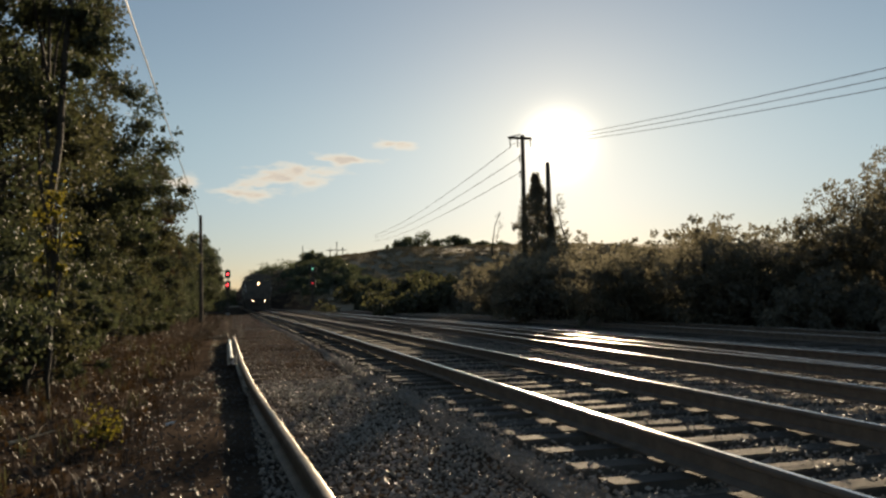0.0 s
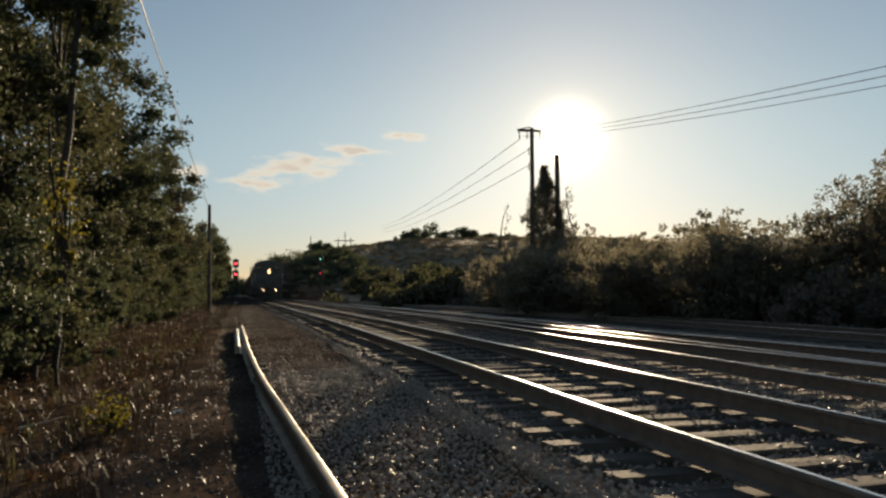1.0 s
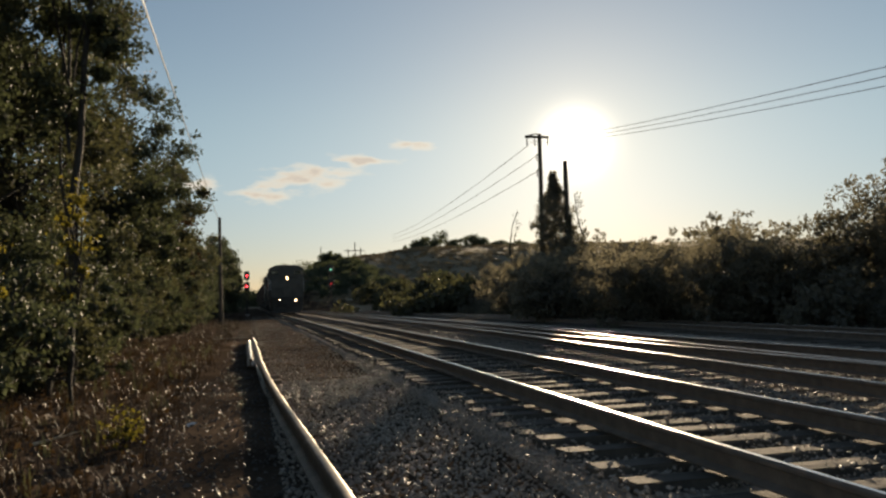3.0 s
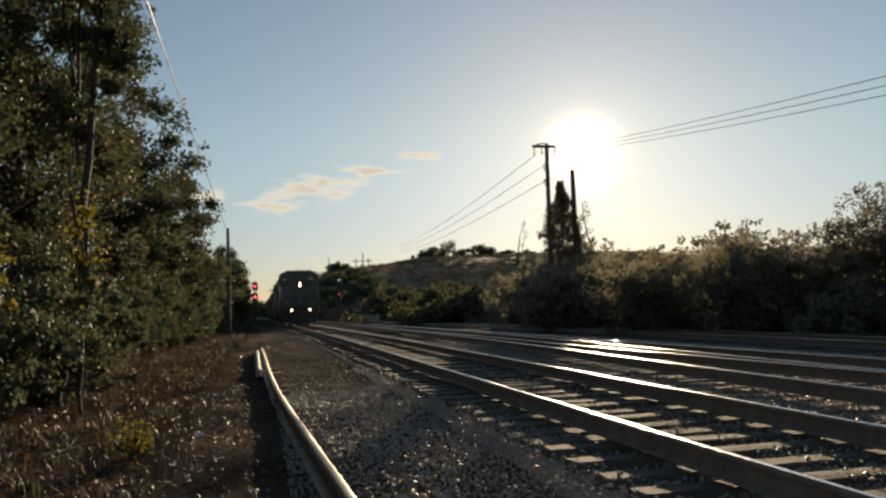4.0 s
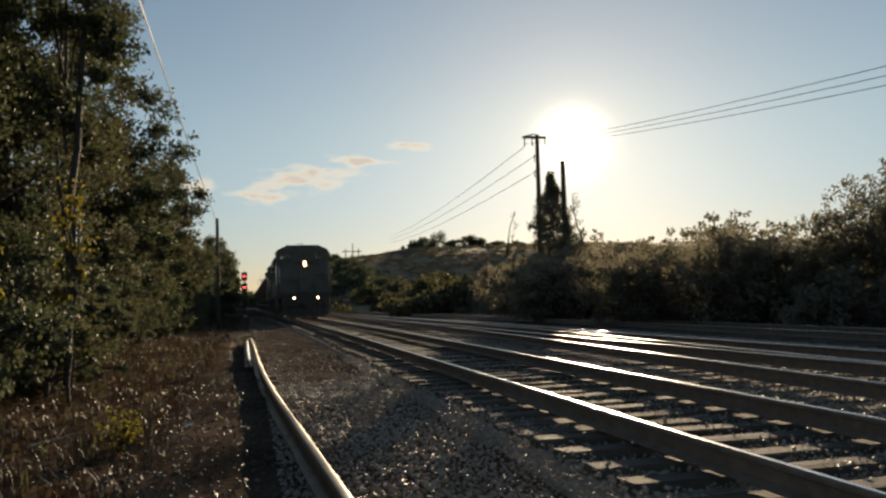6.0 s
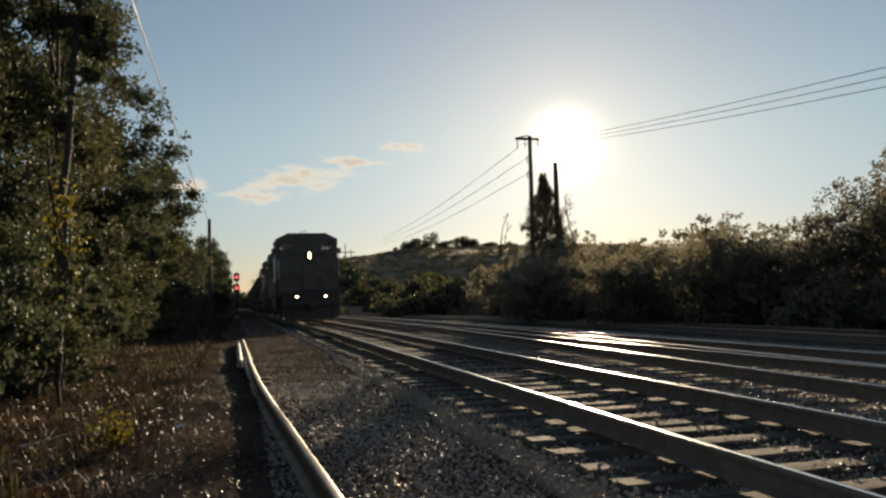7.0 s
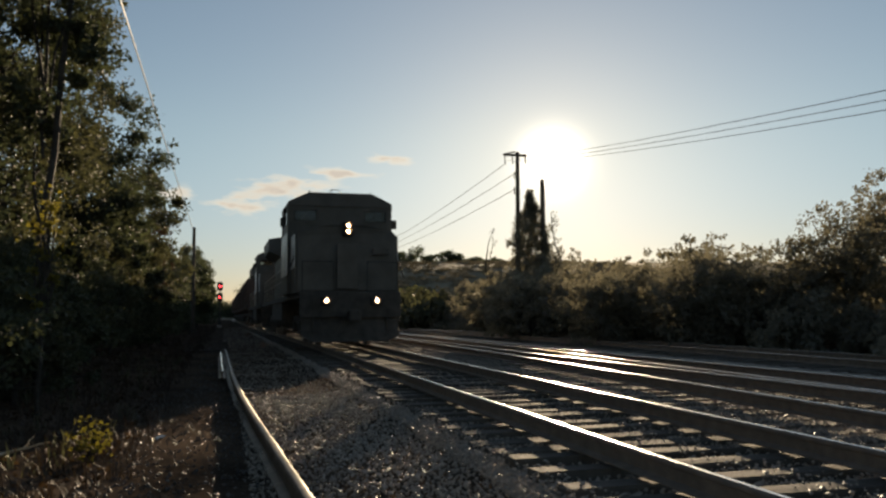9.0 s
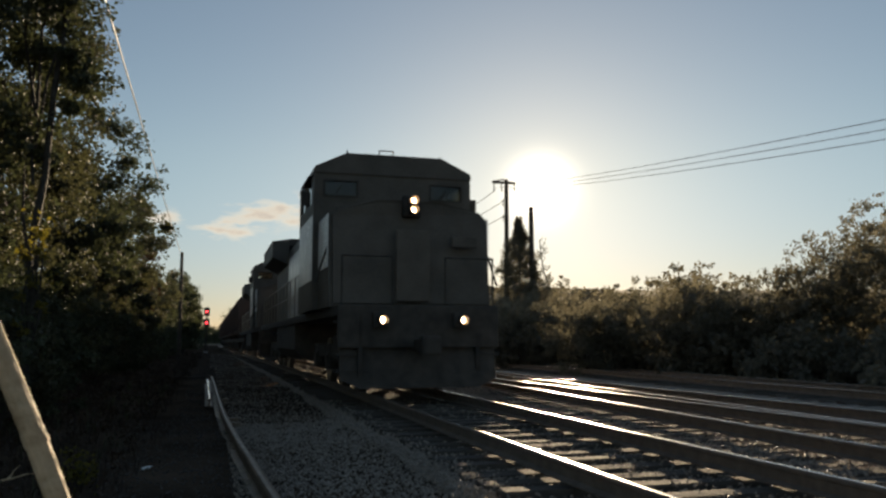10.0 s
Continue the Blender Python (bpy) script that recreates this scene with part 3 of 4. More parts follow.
RIGHT = [  # shrubs and small trees across the yard
    (15.5, 39, 2.9, (2.2, 2.0, 1.5), M_LEAF_HAZED, 3500), (13.0, 33, 2.8, (2.0, 1.8, 1.6), M_LEAF_HAZED, 3500), (12.9, 26, 2.6, (1.5, 1.5, 1.4), M_LEAF_HAZED, 3500),
    (14.6, 26.5, 3.0, (1.5, 1.5, 1.6), M_LEAF_HAZED, 3500), (15.2, 23.5, 3.3, (1.4, 1.5, 1.7), M_LEAF_HAZED, 4000), (16.6, 24, 3.1, (1.6, 1.6, 1.7), M_LEAF_HAZED, 4000),
    (17.6, 22, 3.25, (1.5, 1.6, 1.7), M_LEAF_HAZED, 4500), (18.6, 20.6, 4.5, (1.6, 1.7, 2.3), M_LEAF_HAZED, 5000), (20.2, 19.5, 5.4, (1.9, 2.0, 2.8), M_LEAF_HAZED, 5000),
    (22.5, 21, 6.0, (2.2, 2.2, 3.1), M_LEAF_HAZED, 4000), (16.0, 33, 3.4, (2.3, 2.2, 1.9), M_LEAF_HAZED, 3500), (20.0, 30, 4.2, (2.6, 2.4, 2.3), M_LEAF_HAZED, 3500),
    (15.5, 45, 3.6, (2.6, 2.6, 2.0), M_LEAF_HAZED, 3500), (19.5, 50, 4.4, (3.0, 2.6, 2.4), M_LEAF_HAZED, 3500), (24.5, 56, 5.6, (3.0, 2.8, 3.0), M_LEAF_HAZED, 4000), (29.0, 50, 5.0, (3.4, 3.0, 2.8), M_LEAF_HAZED, 3500),
]
for i, (x, y, hh, cr, mt, nl) in enumerate(RIGHT):
    cr = (cr[0] * 1.1, cr[1] * 1.1, (hh + 0.12) * 0.52)
    nl = int(nl * 1.6)
    tree("shrub", x, y, hh + 0.12, cr, mt, "tall ragged shrub across the yard against the low sun", int(nl * 1.5), 0.11 if y < 30 else 0.16, seed=120 + i, low=0.1, trunk=0.06, group="shrubs across the yard", spread=0.42, per=45)


def woods(name, spots, label, mat, seed, leaf=0.5):
    """Far trees and scrub, told apart by nobody: leaf clumps down to the ground."""
    rng = np.random.default_rng(seed)
    C, Rr, K = [], [], []
    for x, y, w, h in spots:
        for _ in range(16 if h > 0.6 else 5):
            k = rng.random()
            C.append((x + rng.normal() * w * 0.45 * (1.2 - k), y + rng.normal() * 2, GZ(x, y) + h * (0.1 + 0.8 * k)))
            Rr.append((w * 0.24, w * 0.24, h * 0.26))
            K.append(70 if h > 0.6 else 36)
    ob = part_mesh(name, leaves_mesh(name, C, Rr, K, leaf, rng), mat)
    return tagged(ob, label, "woods", kind="stuff")


rng0 = random.Random(7)
woods("far_scrub", [(13.5 + 0.035 * (y - 60) + rng0.uniform(1, 6), y, rng0.uniform(3, 5), rng0.uniform(1.8, 3.2)) for y in range(60, 112, 3)]
      + [(rng0.uniform(16, 60), rng0.uniform(60, 95), 5, rng0.uniform(2.2, 3.8)) for _ in range(40)], "dark scrub below a hill beyond the yard", M_LEAF_OLIVE, 3)
woods("yard_edge_scrub", [(15.2 + rng0.uniform(0, 2) + 0.02 * abs(y - 26), y, 1.6, rng0.uniform(1.0, 1.8)) for y in np.arange(8, 62, 1.3)]
      + [(rng0.uniform(19, 32), rng0.uniform(16, 60), 2.5, rng0.uniform(1.2, 2.4)) for _ in range(60)], "low weeds and scrub along the yard's edge", M_LEAF_HAZED, 8, 0.2)
woods("hilltop_trees", [(49, 206, 5, 4.4), (46, 206, 5, 3.6), (43, 206, 4, 2.6), (58, 207, 5, 3.6), (61, 208, 4, 3.0), (53, 204, 5, 2.4), (65, 206, 5, 1.8), (70, 206, 5, 1.6), (18.2, 203, 2.6, 3.0), (19.8, 203, 2.4, 3.2), (21.6, 203, 2.4, 2.2), (16.6, 203, 1.8, 1.6)],
      "dark trees on the hill's crest", M_LEAF, 4)
woods("hill_grass", [(rng0.uniform(9, 95), rng0.uniform(110, 203), rng0.uniform(1.5, 4), rng0.uniform(0.2, 0.55)) for _ in range(900)]
      + [(11 + 0.32 * k, 204, 1.6, rng0.uniform(0.15, 0.5)) for k in range(250)], "dry grass tufts on a hillside", M_HILL_GRASS, 12, 0.28)
woods("hill_scrub", [(rng0.uniform(18, 90), rng0.uniform(100, 150), rng0.uniform(3, 6), rng0.uniform(0.5, 1.0)) for _ in range(40)] + [(rng0.uniform(10, 22), rng0.uniform(120, 175), rng0.uniform(2, 4), rng0.uniform(1.0, 2.2)) for _ in range(50)], "patchy dark scrub on a hillside", M_LEAF, 11, 0.3)
woods("far_wood_by_track", [(-4.5 - rng0.uniform(0, 5), y, 4.5, rng0.uniform(4.5, 6.5)) for y in range(105, 240, 6)] + [(rng0.uniform(-60, 80), rng0.uniform(330, 420), 12, 7) for _ in range(40)] + [(-14 + 1.6 * k + rng0.uniform(-1, 1), rng0.uniform(325, 350), 7, rng0.uniform(5.0, 7.0)) for k in range(20)],
      "dark woods closing the view along the tracks", M_LEAF, 5)


def grass(name, n, region, hmin, hmax, mat, label, seed):
    rng = np.random.default_rng(seed)
    x0, x1, y0, y1 = region
    tufts = np.stack([rng.uniform(x0, x1, n // 9), y0 + (y1 - y0) * rng.random(n // 9) ** 1.4], -1)
    b = np.repeat(tufts, 9, 0) + rng.normal(size=(n // 9 * 9, 2)) * 0.05
    n = len(b)
    z = ground_height(b[:, 0], b[:, 1])
    h = rng.uniform(hmin, hmax, n)
    a = rng.uniform(0, 6.28, n)
    lean = rng.uniform(0.1, 0.9, n) * h
    w = rng.uniform(0.003, 0.007, n)
    dx, dy = np.cos(a), np.sin(a)
    base = np.stack([b[:, 0], b[:, 1], z - 0.01], -1)
    side = np.stack([-dy * w, dx * w, 0 * w], -1)
    mid = base + np.stack([dx * lean * 0.3, dy * lean * 0.3, h * 0.6], -1)
    tip = base + np.stack([dx * lean, dy * lean, h], -1)
    v = np.stack([base - side, base + side, mid + side, mid - side, tip], 1).reshape(-1, 3)
    i = np.arange(n)[:, None] * 5
    f = [tuple(r) for r in (i + np.array([[0, 1, 2, 3]])).tolist()] + [tuple(r) for r in (i + np.array([[3, 2, 4]])).tolist()]
    me = bpy.data.meshes.new(name)
    me.from_pydata(v.tolist(), [], f)
    return tagged(part_mesh(name, me, mat), label, "grass", kind="stuff")


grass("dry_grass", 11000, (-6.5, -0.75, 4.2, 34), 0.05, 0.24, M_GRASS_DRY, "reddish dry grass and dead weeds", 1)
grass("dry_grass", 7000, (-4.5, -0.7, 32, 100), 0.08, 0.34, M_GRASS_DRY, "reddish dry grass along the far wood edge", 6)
grass("weeds", 1400, (-6.0, -1.0, 5, 24), 0.08, 0.28, M_LEAF_OLIVE, "low green weeds among dry grass", 2)
tree("small_weed", -1.12, 7.7, 0.36, (0.15, 0.15, 0.15), M_LEAF_GOLD, "small yellow-green weed on bare ground", 170, 0.045, seed=77, low=0.05, trunk=0.008, group="weeds", spread=0.14)


def litter(n, region, mat, label, seed):
    rng = np.random.default_rng(seed)
    x = rng.uniform(region[0], region[1], n)
    y = region[2] + (region[3] - region[2]) * rng.random(n) ** 1.5
    c = np.stack([x, y, ground_height(x, y) + rng.uniform(0.008, 0.05, n)], -1)
    me = leaves_mesh("leaf_litter", c, np.full((n, 3), 0.01), np.ones(n, int), 0.075, rng, 0.0)
    tagged(part_mesh("leaf_litter", me, mat), label, "fallen leaves", kind="stuff")


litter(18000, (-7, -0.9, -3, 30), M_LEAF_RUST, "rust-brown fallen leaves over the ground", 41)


# ---- poles and wires ----
def pole(name, base, top, r, label):
    root = empty(name, pose(*base))
    tagged(root, label, "utility pole")
    d = Vector(top) - Vector(base)
    part("shaft", tube(bmesh.new(), (0, 0, 0), d, r, r * 0.72, 12), M_POLE, root, smooth=False)
    return root


pA = pole("utility_pole", (22.7, 60, GZ(22.7, 60)), (22.77, 60, 13.9), 0.22, "tall wooden utility pole with a single crossarm")
zA = 13.9 - GZ(22.7, 60)
part("crossarm", bx(-1.15, 0.85, -0.08, 0.08, zA - 0.34, zA - 0.14, bevel=0.02), M_POLE, pA)
for s in (-1.0, -0.35, 0.75):
    b = bmesh.new()
    for k in range(4):
        tube(b, (s, 0, zA - 0.4 - k * 0.16), (s, 0, zA - 0.47 - k * 0.16), 0.075, 0.05, 10)
    tube(b, (s, 0, zA - 0.33), (s, 0, zA - 0.97), 0.02, 0.02, 6)
    part("insulator", b, M_BLACK, pA)
part("brace", tube(bmesh.new(), (-1.1, 0, zA - 0.2), (-0.1, 0, zA + 0.05), 0.05), M_POLE, pA)
pole("utility_pole", (24.1, 58, GZ(24.1, 58)), (24.06, 58, 11.4), 0.25, "bare wooden utility pole beside a vine-covered pole")


def vine_mass(x, y, h, profile, n, label, seed):
    """A dead trunk under vines: leaf width by height from (height, half width) pairs."""
    rng = np.random.default_rng(seed)
    root = empty("vine_covered_snag", pose(x, y, GZ(x, y) - 0.05))
    tagged(root, label, "tree", "snags")
    bm = bmesh.new()
    limb(bm, (0, 0, 0), (0.05, 0, h), 0.15, 0.03, rng, 8, 0.004)
    part("trunk", bm, M_BARK, root)
    z = h * rng.random(n // 14) ** 0.9
    w = np.interp(z, [p[0] for p in profile], [p[1] for p in profile])
    a = rng.uniform(0, 6.28, len(z))
    r = w * rng.random(len(z)) ** 0.5 * (0.75 + 0.4 * np.sin(z * 2.7 + a) * np.sin(z * 6.1 + 2 * a))
    c = np.stack([np.cos(a) * r, np.sin(a) * r * 0.8, z], -1)
    part_mesh("vines", leaves_mesh("vines", c, np.stack([rng.uniform(0.1, 0.3, len(z)), rng.uniform(0.1, 0.3, len(z)), rng.uniform(0.15, 0.5, len(z))], -1), np.full(len(z), 14), 0.15, rng, 1.0), M_LEAF_HAZED, root, "hanging olive vines")


vine_mass(23.42, 59, 10.5, ((0, 2.2), (6, 2.1), (7.1, 1.85), (8.0, 1.45), (8.7, 1.05), (9.3, 0.65), (9.9, 0.4), (10.6, 0.2)), 26000, "dead trunk smothered in hanging vines", 300)
vine_mass(22.62, 59.7, 8.8, ((0, 1.1), (5, 0.65), (7.6, 0.6), (8.8, 0.12)), 2600, "vines climbing a utility pole", 301)
vine_mass(24.15, 57.7, 7.0, ((0, 1.5), (4, 0.9), (6, 0.3), (7, 0.1)), 4500, "vines round the foot of a bare pole", 302)
for bs, tp, n in (((22.8, 70, GZ(22.8, 70)), (24.1, 70, 8.7), 130), ((25.3, 57, GZ(25.3, 57)), (24.35, 57, 8.7), 260)):
    rng = np.random.default_rng(int(bs[1]))
    rt = empty("dead_snag", pose(*bs))
    tagged(rt, "thin leaning dead trunk with a few leaves", "tree", "snags")
    d = Vector(tp) - Vector(bs)
    bm = bmesh.new()
    limb(bm, (0, 0, 0), d, 0.11, 0.03, rng, 7)
    for k in range(7):
        a = d * rng.uniform(0.5, 0.97)
        limb(bm, a, a + Vector((rng.uniform(-0.7, 0.7), rng.uniform(-0.5, 0.5), rng.uniform(0.1, 0.8))), 0.03, 0.008, rng, 3)
    part("trunk", bm, M_BARK, rt)
    cs = [tuple(d * t + Vector((rng.normal() * 0.3, 0, -0.1))) for t in np.linspace(0.55, 0.98, 9)]
    part_mesh("leaves", leaves_mesh("leaves", cs, [(0.35, 0.3, 0.4)] * 9, [n // 9] * 9, 0.14, rng), M_LEAF_OLIVE, rt)


def wire(label, a, b, drop, r, mat=M_WIRE):
    ob = part_mesh("power_line", wire_mesh(sag(a, b, drop), r), mat)
    tagged(ob, label, "power line", "overhead wires")


for k, (dx, dz, ez) in enumerate(((-1.0, -0.95, 0), (-0.25, -1.75, -0.8), (-0.2, -3.0, -1.7))):
    wire("dark power line strung between poles", (22.77 + dx, 60, 13.9 + dz), (36, 205, 17.6 + ez), 1.0, 0.026)
for k, (dx, dz) in enumerate(((-1.0, -0.75), (-0.35, -0.8), (0.75, -0.8))):
    wire("dark power line strung between poles", (22.77 + dx, 60, 13.9 + dz), (17.67 + 0.1 * k, 6, 5.95 - 0.30 * k), 0.35, 0.014)
for z in (1.7, 2.95):
    b = bmesh.new()
    for k in range(4):
        tube(b, (-0.22, 0, zA - z - k * 0.14), (-0.22, 0, zA - z - 0.06 - k * 0.14), 0.075, 0.05, 10)
    tube(b, (-0.22, 0, zA - z + 0.05), (-0.22, 0, zA - z - 0.5), 0.02, 0.02, 6)
    tube(b, (-0.22, 0, zA - z + 0.03), (0, 0, zA - z + 0.03), 0.03)
    part("insulator", b, M_BLACK, pA)

pole("telegraph_pole", (-1.95, 55, GZ(-1.95, 55)), (-1.98, 55, 6.7), 0.14, "short bare wooden pole beside the wood")
ww = part_mesh("overhead_wire", wire_mesh(sag((-2.1, 0, 7.6), (-2.05, 55, 6.55), 0.1, 20), 0.018), M_BRIGHT_WIRE)
tagged(ww, "bright bare wire running along the wood's edge", "power line", "overhead wires")


def far_h_pole():
    x, y = 26.2, 208
    z = GZ(x, y)
    root = empty("h_frame_pole", pose(x, y, z - 0.3))
    tagged(root, "distant wooden pole structure with crossarms on a hill", "utility pole")
    for dx, h in ((-1.4, 3.2), (0.4, 4.8), (1.9, 3.4)):
        part("post", tube(bmesh.new(), (dx, 0, 0), (dx, 0, h), 0.13, 0.11), M_POLE, root)
    part("crossarm", bx(-2.4, 2.9, -0.1, 0.1, 2.5, 2.7, bevel=0.02), M_POLE, root)


far_h_pole()
pole("distant_pole", (17.7, 207, GZ(17.7, 207) - 0.3), (17.65, 207, 14.9), 0.13, "thin distant wooden pole behind a tree")


# ---- signals ----
def signal_mast(x, y, lights, top, label):
    z = GZ(x, y)
    root = empty("railway_signal", pose(x, y, z))
    tagged(root, label, "railway signal", "signals")
    part("mast", tube(bmesh.new(), (0, 0, 0), (0, 0, top - z), 0.09, 0.07, 10), M_BLACK, root)
    part("base", bx(-0.25, 0.25, -0.25, 0.25, 0, 0.25, bevel=0.03), M_BODY_GREY, root)
    for zl, mat in lights:
        h = part("signal_head", bx(-0.34, 0.34, -0.32, -0.1, zl - z - 0.5, zl - z + 0.5, bevel=0.1), M_BLACK, root)
        b = bmesh.new()
        tube(b, (0, -0.33, zl - z), (0, -0.40, zl - z), 0.105, 0.095, 16)
        part("lens", b, mat, h, "glowing signal lens")
        hood = bmesh.new()
        extrude_profile(hood, [(0.21 * math.cos(a), zl - z + 0.21 * math.sin(a)) for a in np.linspace(0, math.pi, 9)]
                        + [(0.185 * math.cos(a), zl - z + 0.185 * math.sin(a)) for a in np.linspace(math.pi, 0, 9)], -0.62, -0.32)
        part("hood", hood, M_BLACK, h)
    b = bmesh.new()
    for s in (-0.2, 0.2):
        tube(b, (s, 0.25, 0), (s, 0.25, top - z - 0.3), 0.02)
    for k in range(12):
        tube(b, (-0.2, 0.25, 0.3 + k * 0.33), (0.2, 0.25, 0.3 + k * 0.33), 0.015, n=6)
    part("ladder", b, M_BLACK, root)


signal_mast(-0.48, 100, ((4.3, M_RED), (2.97, M_RED)), 4.9, "signal mast showing two red lights beside the track")
signal_mast(8.9, 92, ((4.5, M_GREEN), (2.9, M_RED_DIM)), 5.2, "signal mast showing green over red across the yard")


# ---- train ----
def wheelset(parent, y):
    w = empty("wheelset", pose(0, y, 0.53))
    w.parent = parent
    for s in (-1, 1):
        bm = bmesh.new()
        tube(bm, (s * 0.715, 0, 0), (s * 0.85, 0, 0), 0.53, 0.52, 28)
        tube(bm, (s * 0.69, 0, 0), (s * 0.715, 0, 0), 0.56, 0.56, 28)
        tube(bm, (s * 0.85, 0, 0), (s * 0.90, 0, 0), 0.16, 0.13, 14)
        part("wheel", bm, M_STEEL, w)
    part("axle", tube(bmesh.new(), (-0.75, 0, 0), (0.75, 0, 0), 0.09, 0.09, 12), M_BLACK, w)
    return w


def truck_frame(parent, y0, y1, axles):
    bm = bmesh.new()
    for s in (-1, 1):
        box(bm, s * 1.06 - 0.09, s * 1.06 + 0.09, y0, y1, 0.62, 0.92, bevel=0.03)
        for a in axles:
            box(bm, s * 1.06 - 0.13, s * 1.06 + 0.13, a - 0.2, a + 0.2, 0.36, 0.72, bevel=0.04)
            for q in (-0.4, 0.4):
                tube(bm, (s * 1.08, a + q, 0.5), (s * 1.08, a + q, 0.9), 0.09, 0.09, 10)
    box(bm, -1.0, 1.0, (y0 + y1) / 2 - 0.3, (y0 + y1) / 2 + 0.3, 0.6, 1.1, bevel=0.03)
    part("truck_frame", bm, M_BLACK, parent)


def wall_with_openings(bm, x0, x1, z0, z1, y0, y1, holes):
    """Panels round rectangular holes (x0, x1, z0, z1) that share one height."""
    hz0, hz1 = holes[0][2], holes[0][3]
    box(bm, x0, x1, y0, y1, z0, hz0)
    box(bm, x0, x1, y0, y1, hz1, z1)
    x = x0
    for h in holes:
        box(bm, x, h[0], y0, y1, hz0, hz1)
        x = h[1]
    box(bm, x, x1, y0, y1, hz0, hz1)


def lamp_hood(x, y0, y1, z, r, n=18):
    """A short open tube added round a lamp to hide its glow off axis."""
    bm = bmesh.new()
    ring = [[bm.verts.new((x + q * math.cos(2 * math.pi * i / n), y, z + q * math.sin(2 * math.pi * i / n))) for i in range(n)]
            for q, y in ((r, y1), (r, y0), (r * 0.88, y0), (r * 0.88, y1))]
    for k in range(4):
        a, b = ring[k], ring[(k + 1) % 4]
        for i in range(n):
            j = (i + 1) % n
            bm.faces.new((a[i], a[j], b[j], b[i]))
    return bm


def locomotive():
    L = 22.3
    root = empty("locomotive")
    tagged(root, "dark grey diesel freight locomotive with lit headlights", "locomotive", "train")
    # underframe, steps, plow, coupler
    part("deck", bx(-1.5, 1.5, 0.55, L, 1.42, 1.62, bevel=0.03), M_BLACK, root)
    for s in (-1, 1):
        bm = bmesh.new()
        for k in range(4):
            box(bm, min(s * 1.1, s * 1.52), max(s * 1.1, s * 1.52), 0.55, 0.95, 0.42 + k * 0.29, 0.46 + k * 0.29)
        box(bm, min(s * 1.06, s * 1.13), max(s * 1.06, s * 1.13), 0.5, 1.0, 0.35, 1.45)
        part("step_ladder", bm, M_BLACK, root)
    bm = bmesh.new()
    extrude_profile(bm, [(-1.45, 0.95), (-1.45, 0.3), (-1.1, 0.14), (1.1, 0.14), (1.45, 0.3), (1.45, 0.95)], 0.1, 0.22)
    for v in bm.verts:
        v.co.y += abs(v.co.x) * 0.28 + (v.co.z - 0.14) * 0.2
    part("plow", bm, M_BLACK, root, "black pilot plow")
    part("pilot_plate", bx(-1.5, 1.5, 0.5, 0.6, 0.85, 1.6, bevel=0.02), M_BLACK, root)
    bm = bmesh.new()
    box(bm, -0.12, 0.12, -0.15, 0.6, 0.78, 1.0, bevel=0.03)
    box(bm, -0.2, 0.16, -0.38, -0.1, 0.72, 1.06, bevel=0.06)
    part("coupler", bm, M_BLACK, root)
    bm = bmesh.new()
    extrude_profile(bm, [(-1.3, 0.55), (-1.45, 0.75), (-1.45, 1.42), (1.45, 1.42), (1.45, 0.75), (1.3, 0.55), (0.9, 0.42), (-0.9, 0.42)], 8.2, 14.0)
    part("fuel_tank", bm, M_BLACK, root)
    # nose
    bm = bmesh.new()
    extrude_profile(bm, [(-1.57, 1.6), (1.57, 1.6), (1.57, 3.35), (1.42, 3.50), (0.62, 3.66), (-0.62, 3.66), (-1.42, 3.50), (-1.57, 3.35)], 1.0, 2.75)
    for v in bm.verts:
        if v.co.y < 1.5:
            v.co.y += max(0, v.co.z - 2.6) * 0.22 + 0.12 * (abs(v.co.x) > 1.3)
    bmesh.ops.bevel(bm, geom=[e for e in bm.edges if min(v.co.y for v in e.verts) < 1.6 and max(v.co.y for v in e.verts) < 1.7], offset=0.07, segments=2, affect="EDGES")
    nose = part("nose", bm, M_BODY, root, "wide dark grey nose")
    for s in (-1, 1):
        # white streaks stand in for the sky mirrored in the nose side
        for k in range(6):
            y = 1.32 + k * 0.235
            part("nose_side_stripe", bx(min(s * 1.572, s * 1.592), max(s * 1.572, s * 1.592), y, y + 0.12, 2.35, 3.36, bevel=0.006), M_SKY_WHITE, nose, "pale upright streak painted as sky reflection")
        part("grab_rod", tube(bmesh.new(), (s * 1.57, 1.4, 2.75), (s * 1.80, 1.4, 2.05), 0.022), M_BLACK, nose)
    part("nose_door", bx(-0.35, 0.3, 0.955, 1.02, 1.7, 3.05, bevel=0.02), M_BODY, nose)
    part("number_plate", bx(0.75, 1.25, 0.98, 1.06, 2.75, 2.95, bevel=0.01), M_BODY, nose)
    # cab shell with real window openings
    bm = bmesh.new()
    front = [(-1.46, -0.80, 3.96, 4.26), (0.80, 1.46, 3.96, 4.26)]
    wall_with_openings(bm, -1.68, 1.68, 1.6, 4.42, 2.7, 2.8, front)
    wall_with_openings(bm, -1.68, 1.68, 1.6, 4.42, 5.3, 5.38, [(-1.5, -1.0, 3.8, 4.28), (1.0, 1.5, 3.8, 4.28)])
    for s in (-1, 1):
        xa, xb = sorted((s * 1.68, s * 1.60))
        box(bm, xa, xb, 2.8, 5.3, 1.6, 3.84)
        box(bm, xa, xb, 2.8, 5.3, 4.36, 4.42)
        for ya, yb in ((2.8, 3.1), (4.1, 4.25), (5.1, 5.3)):
            box(bm, xa, xb, ya, yb, 3.84, 4.36)
    cab = part("cab", bm, M_BODY, root, "dark grey cab with windows")
    bm = bmesh.new()
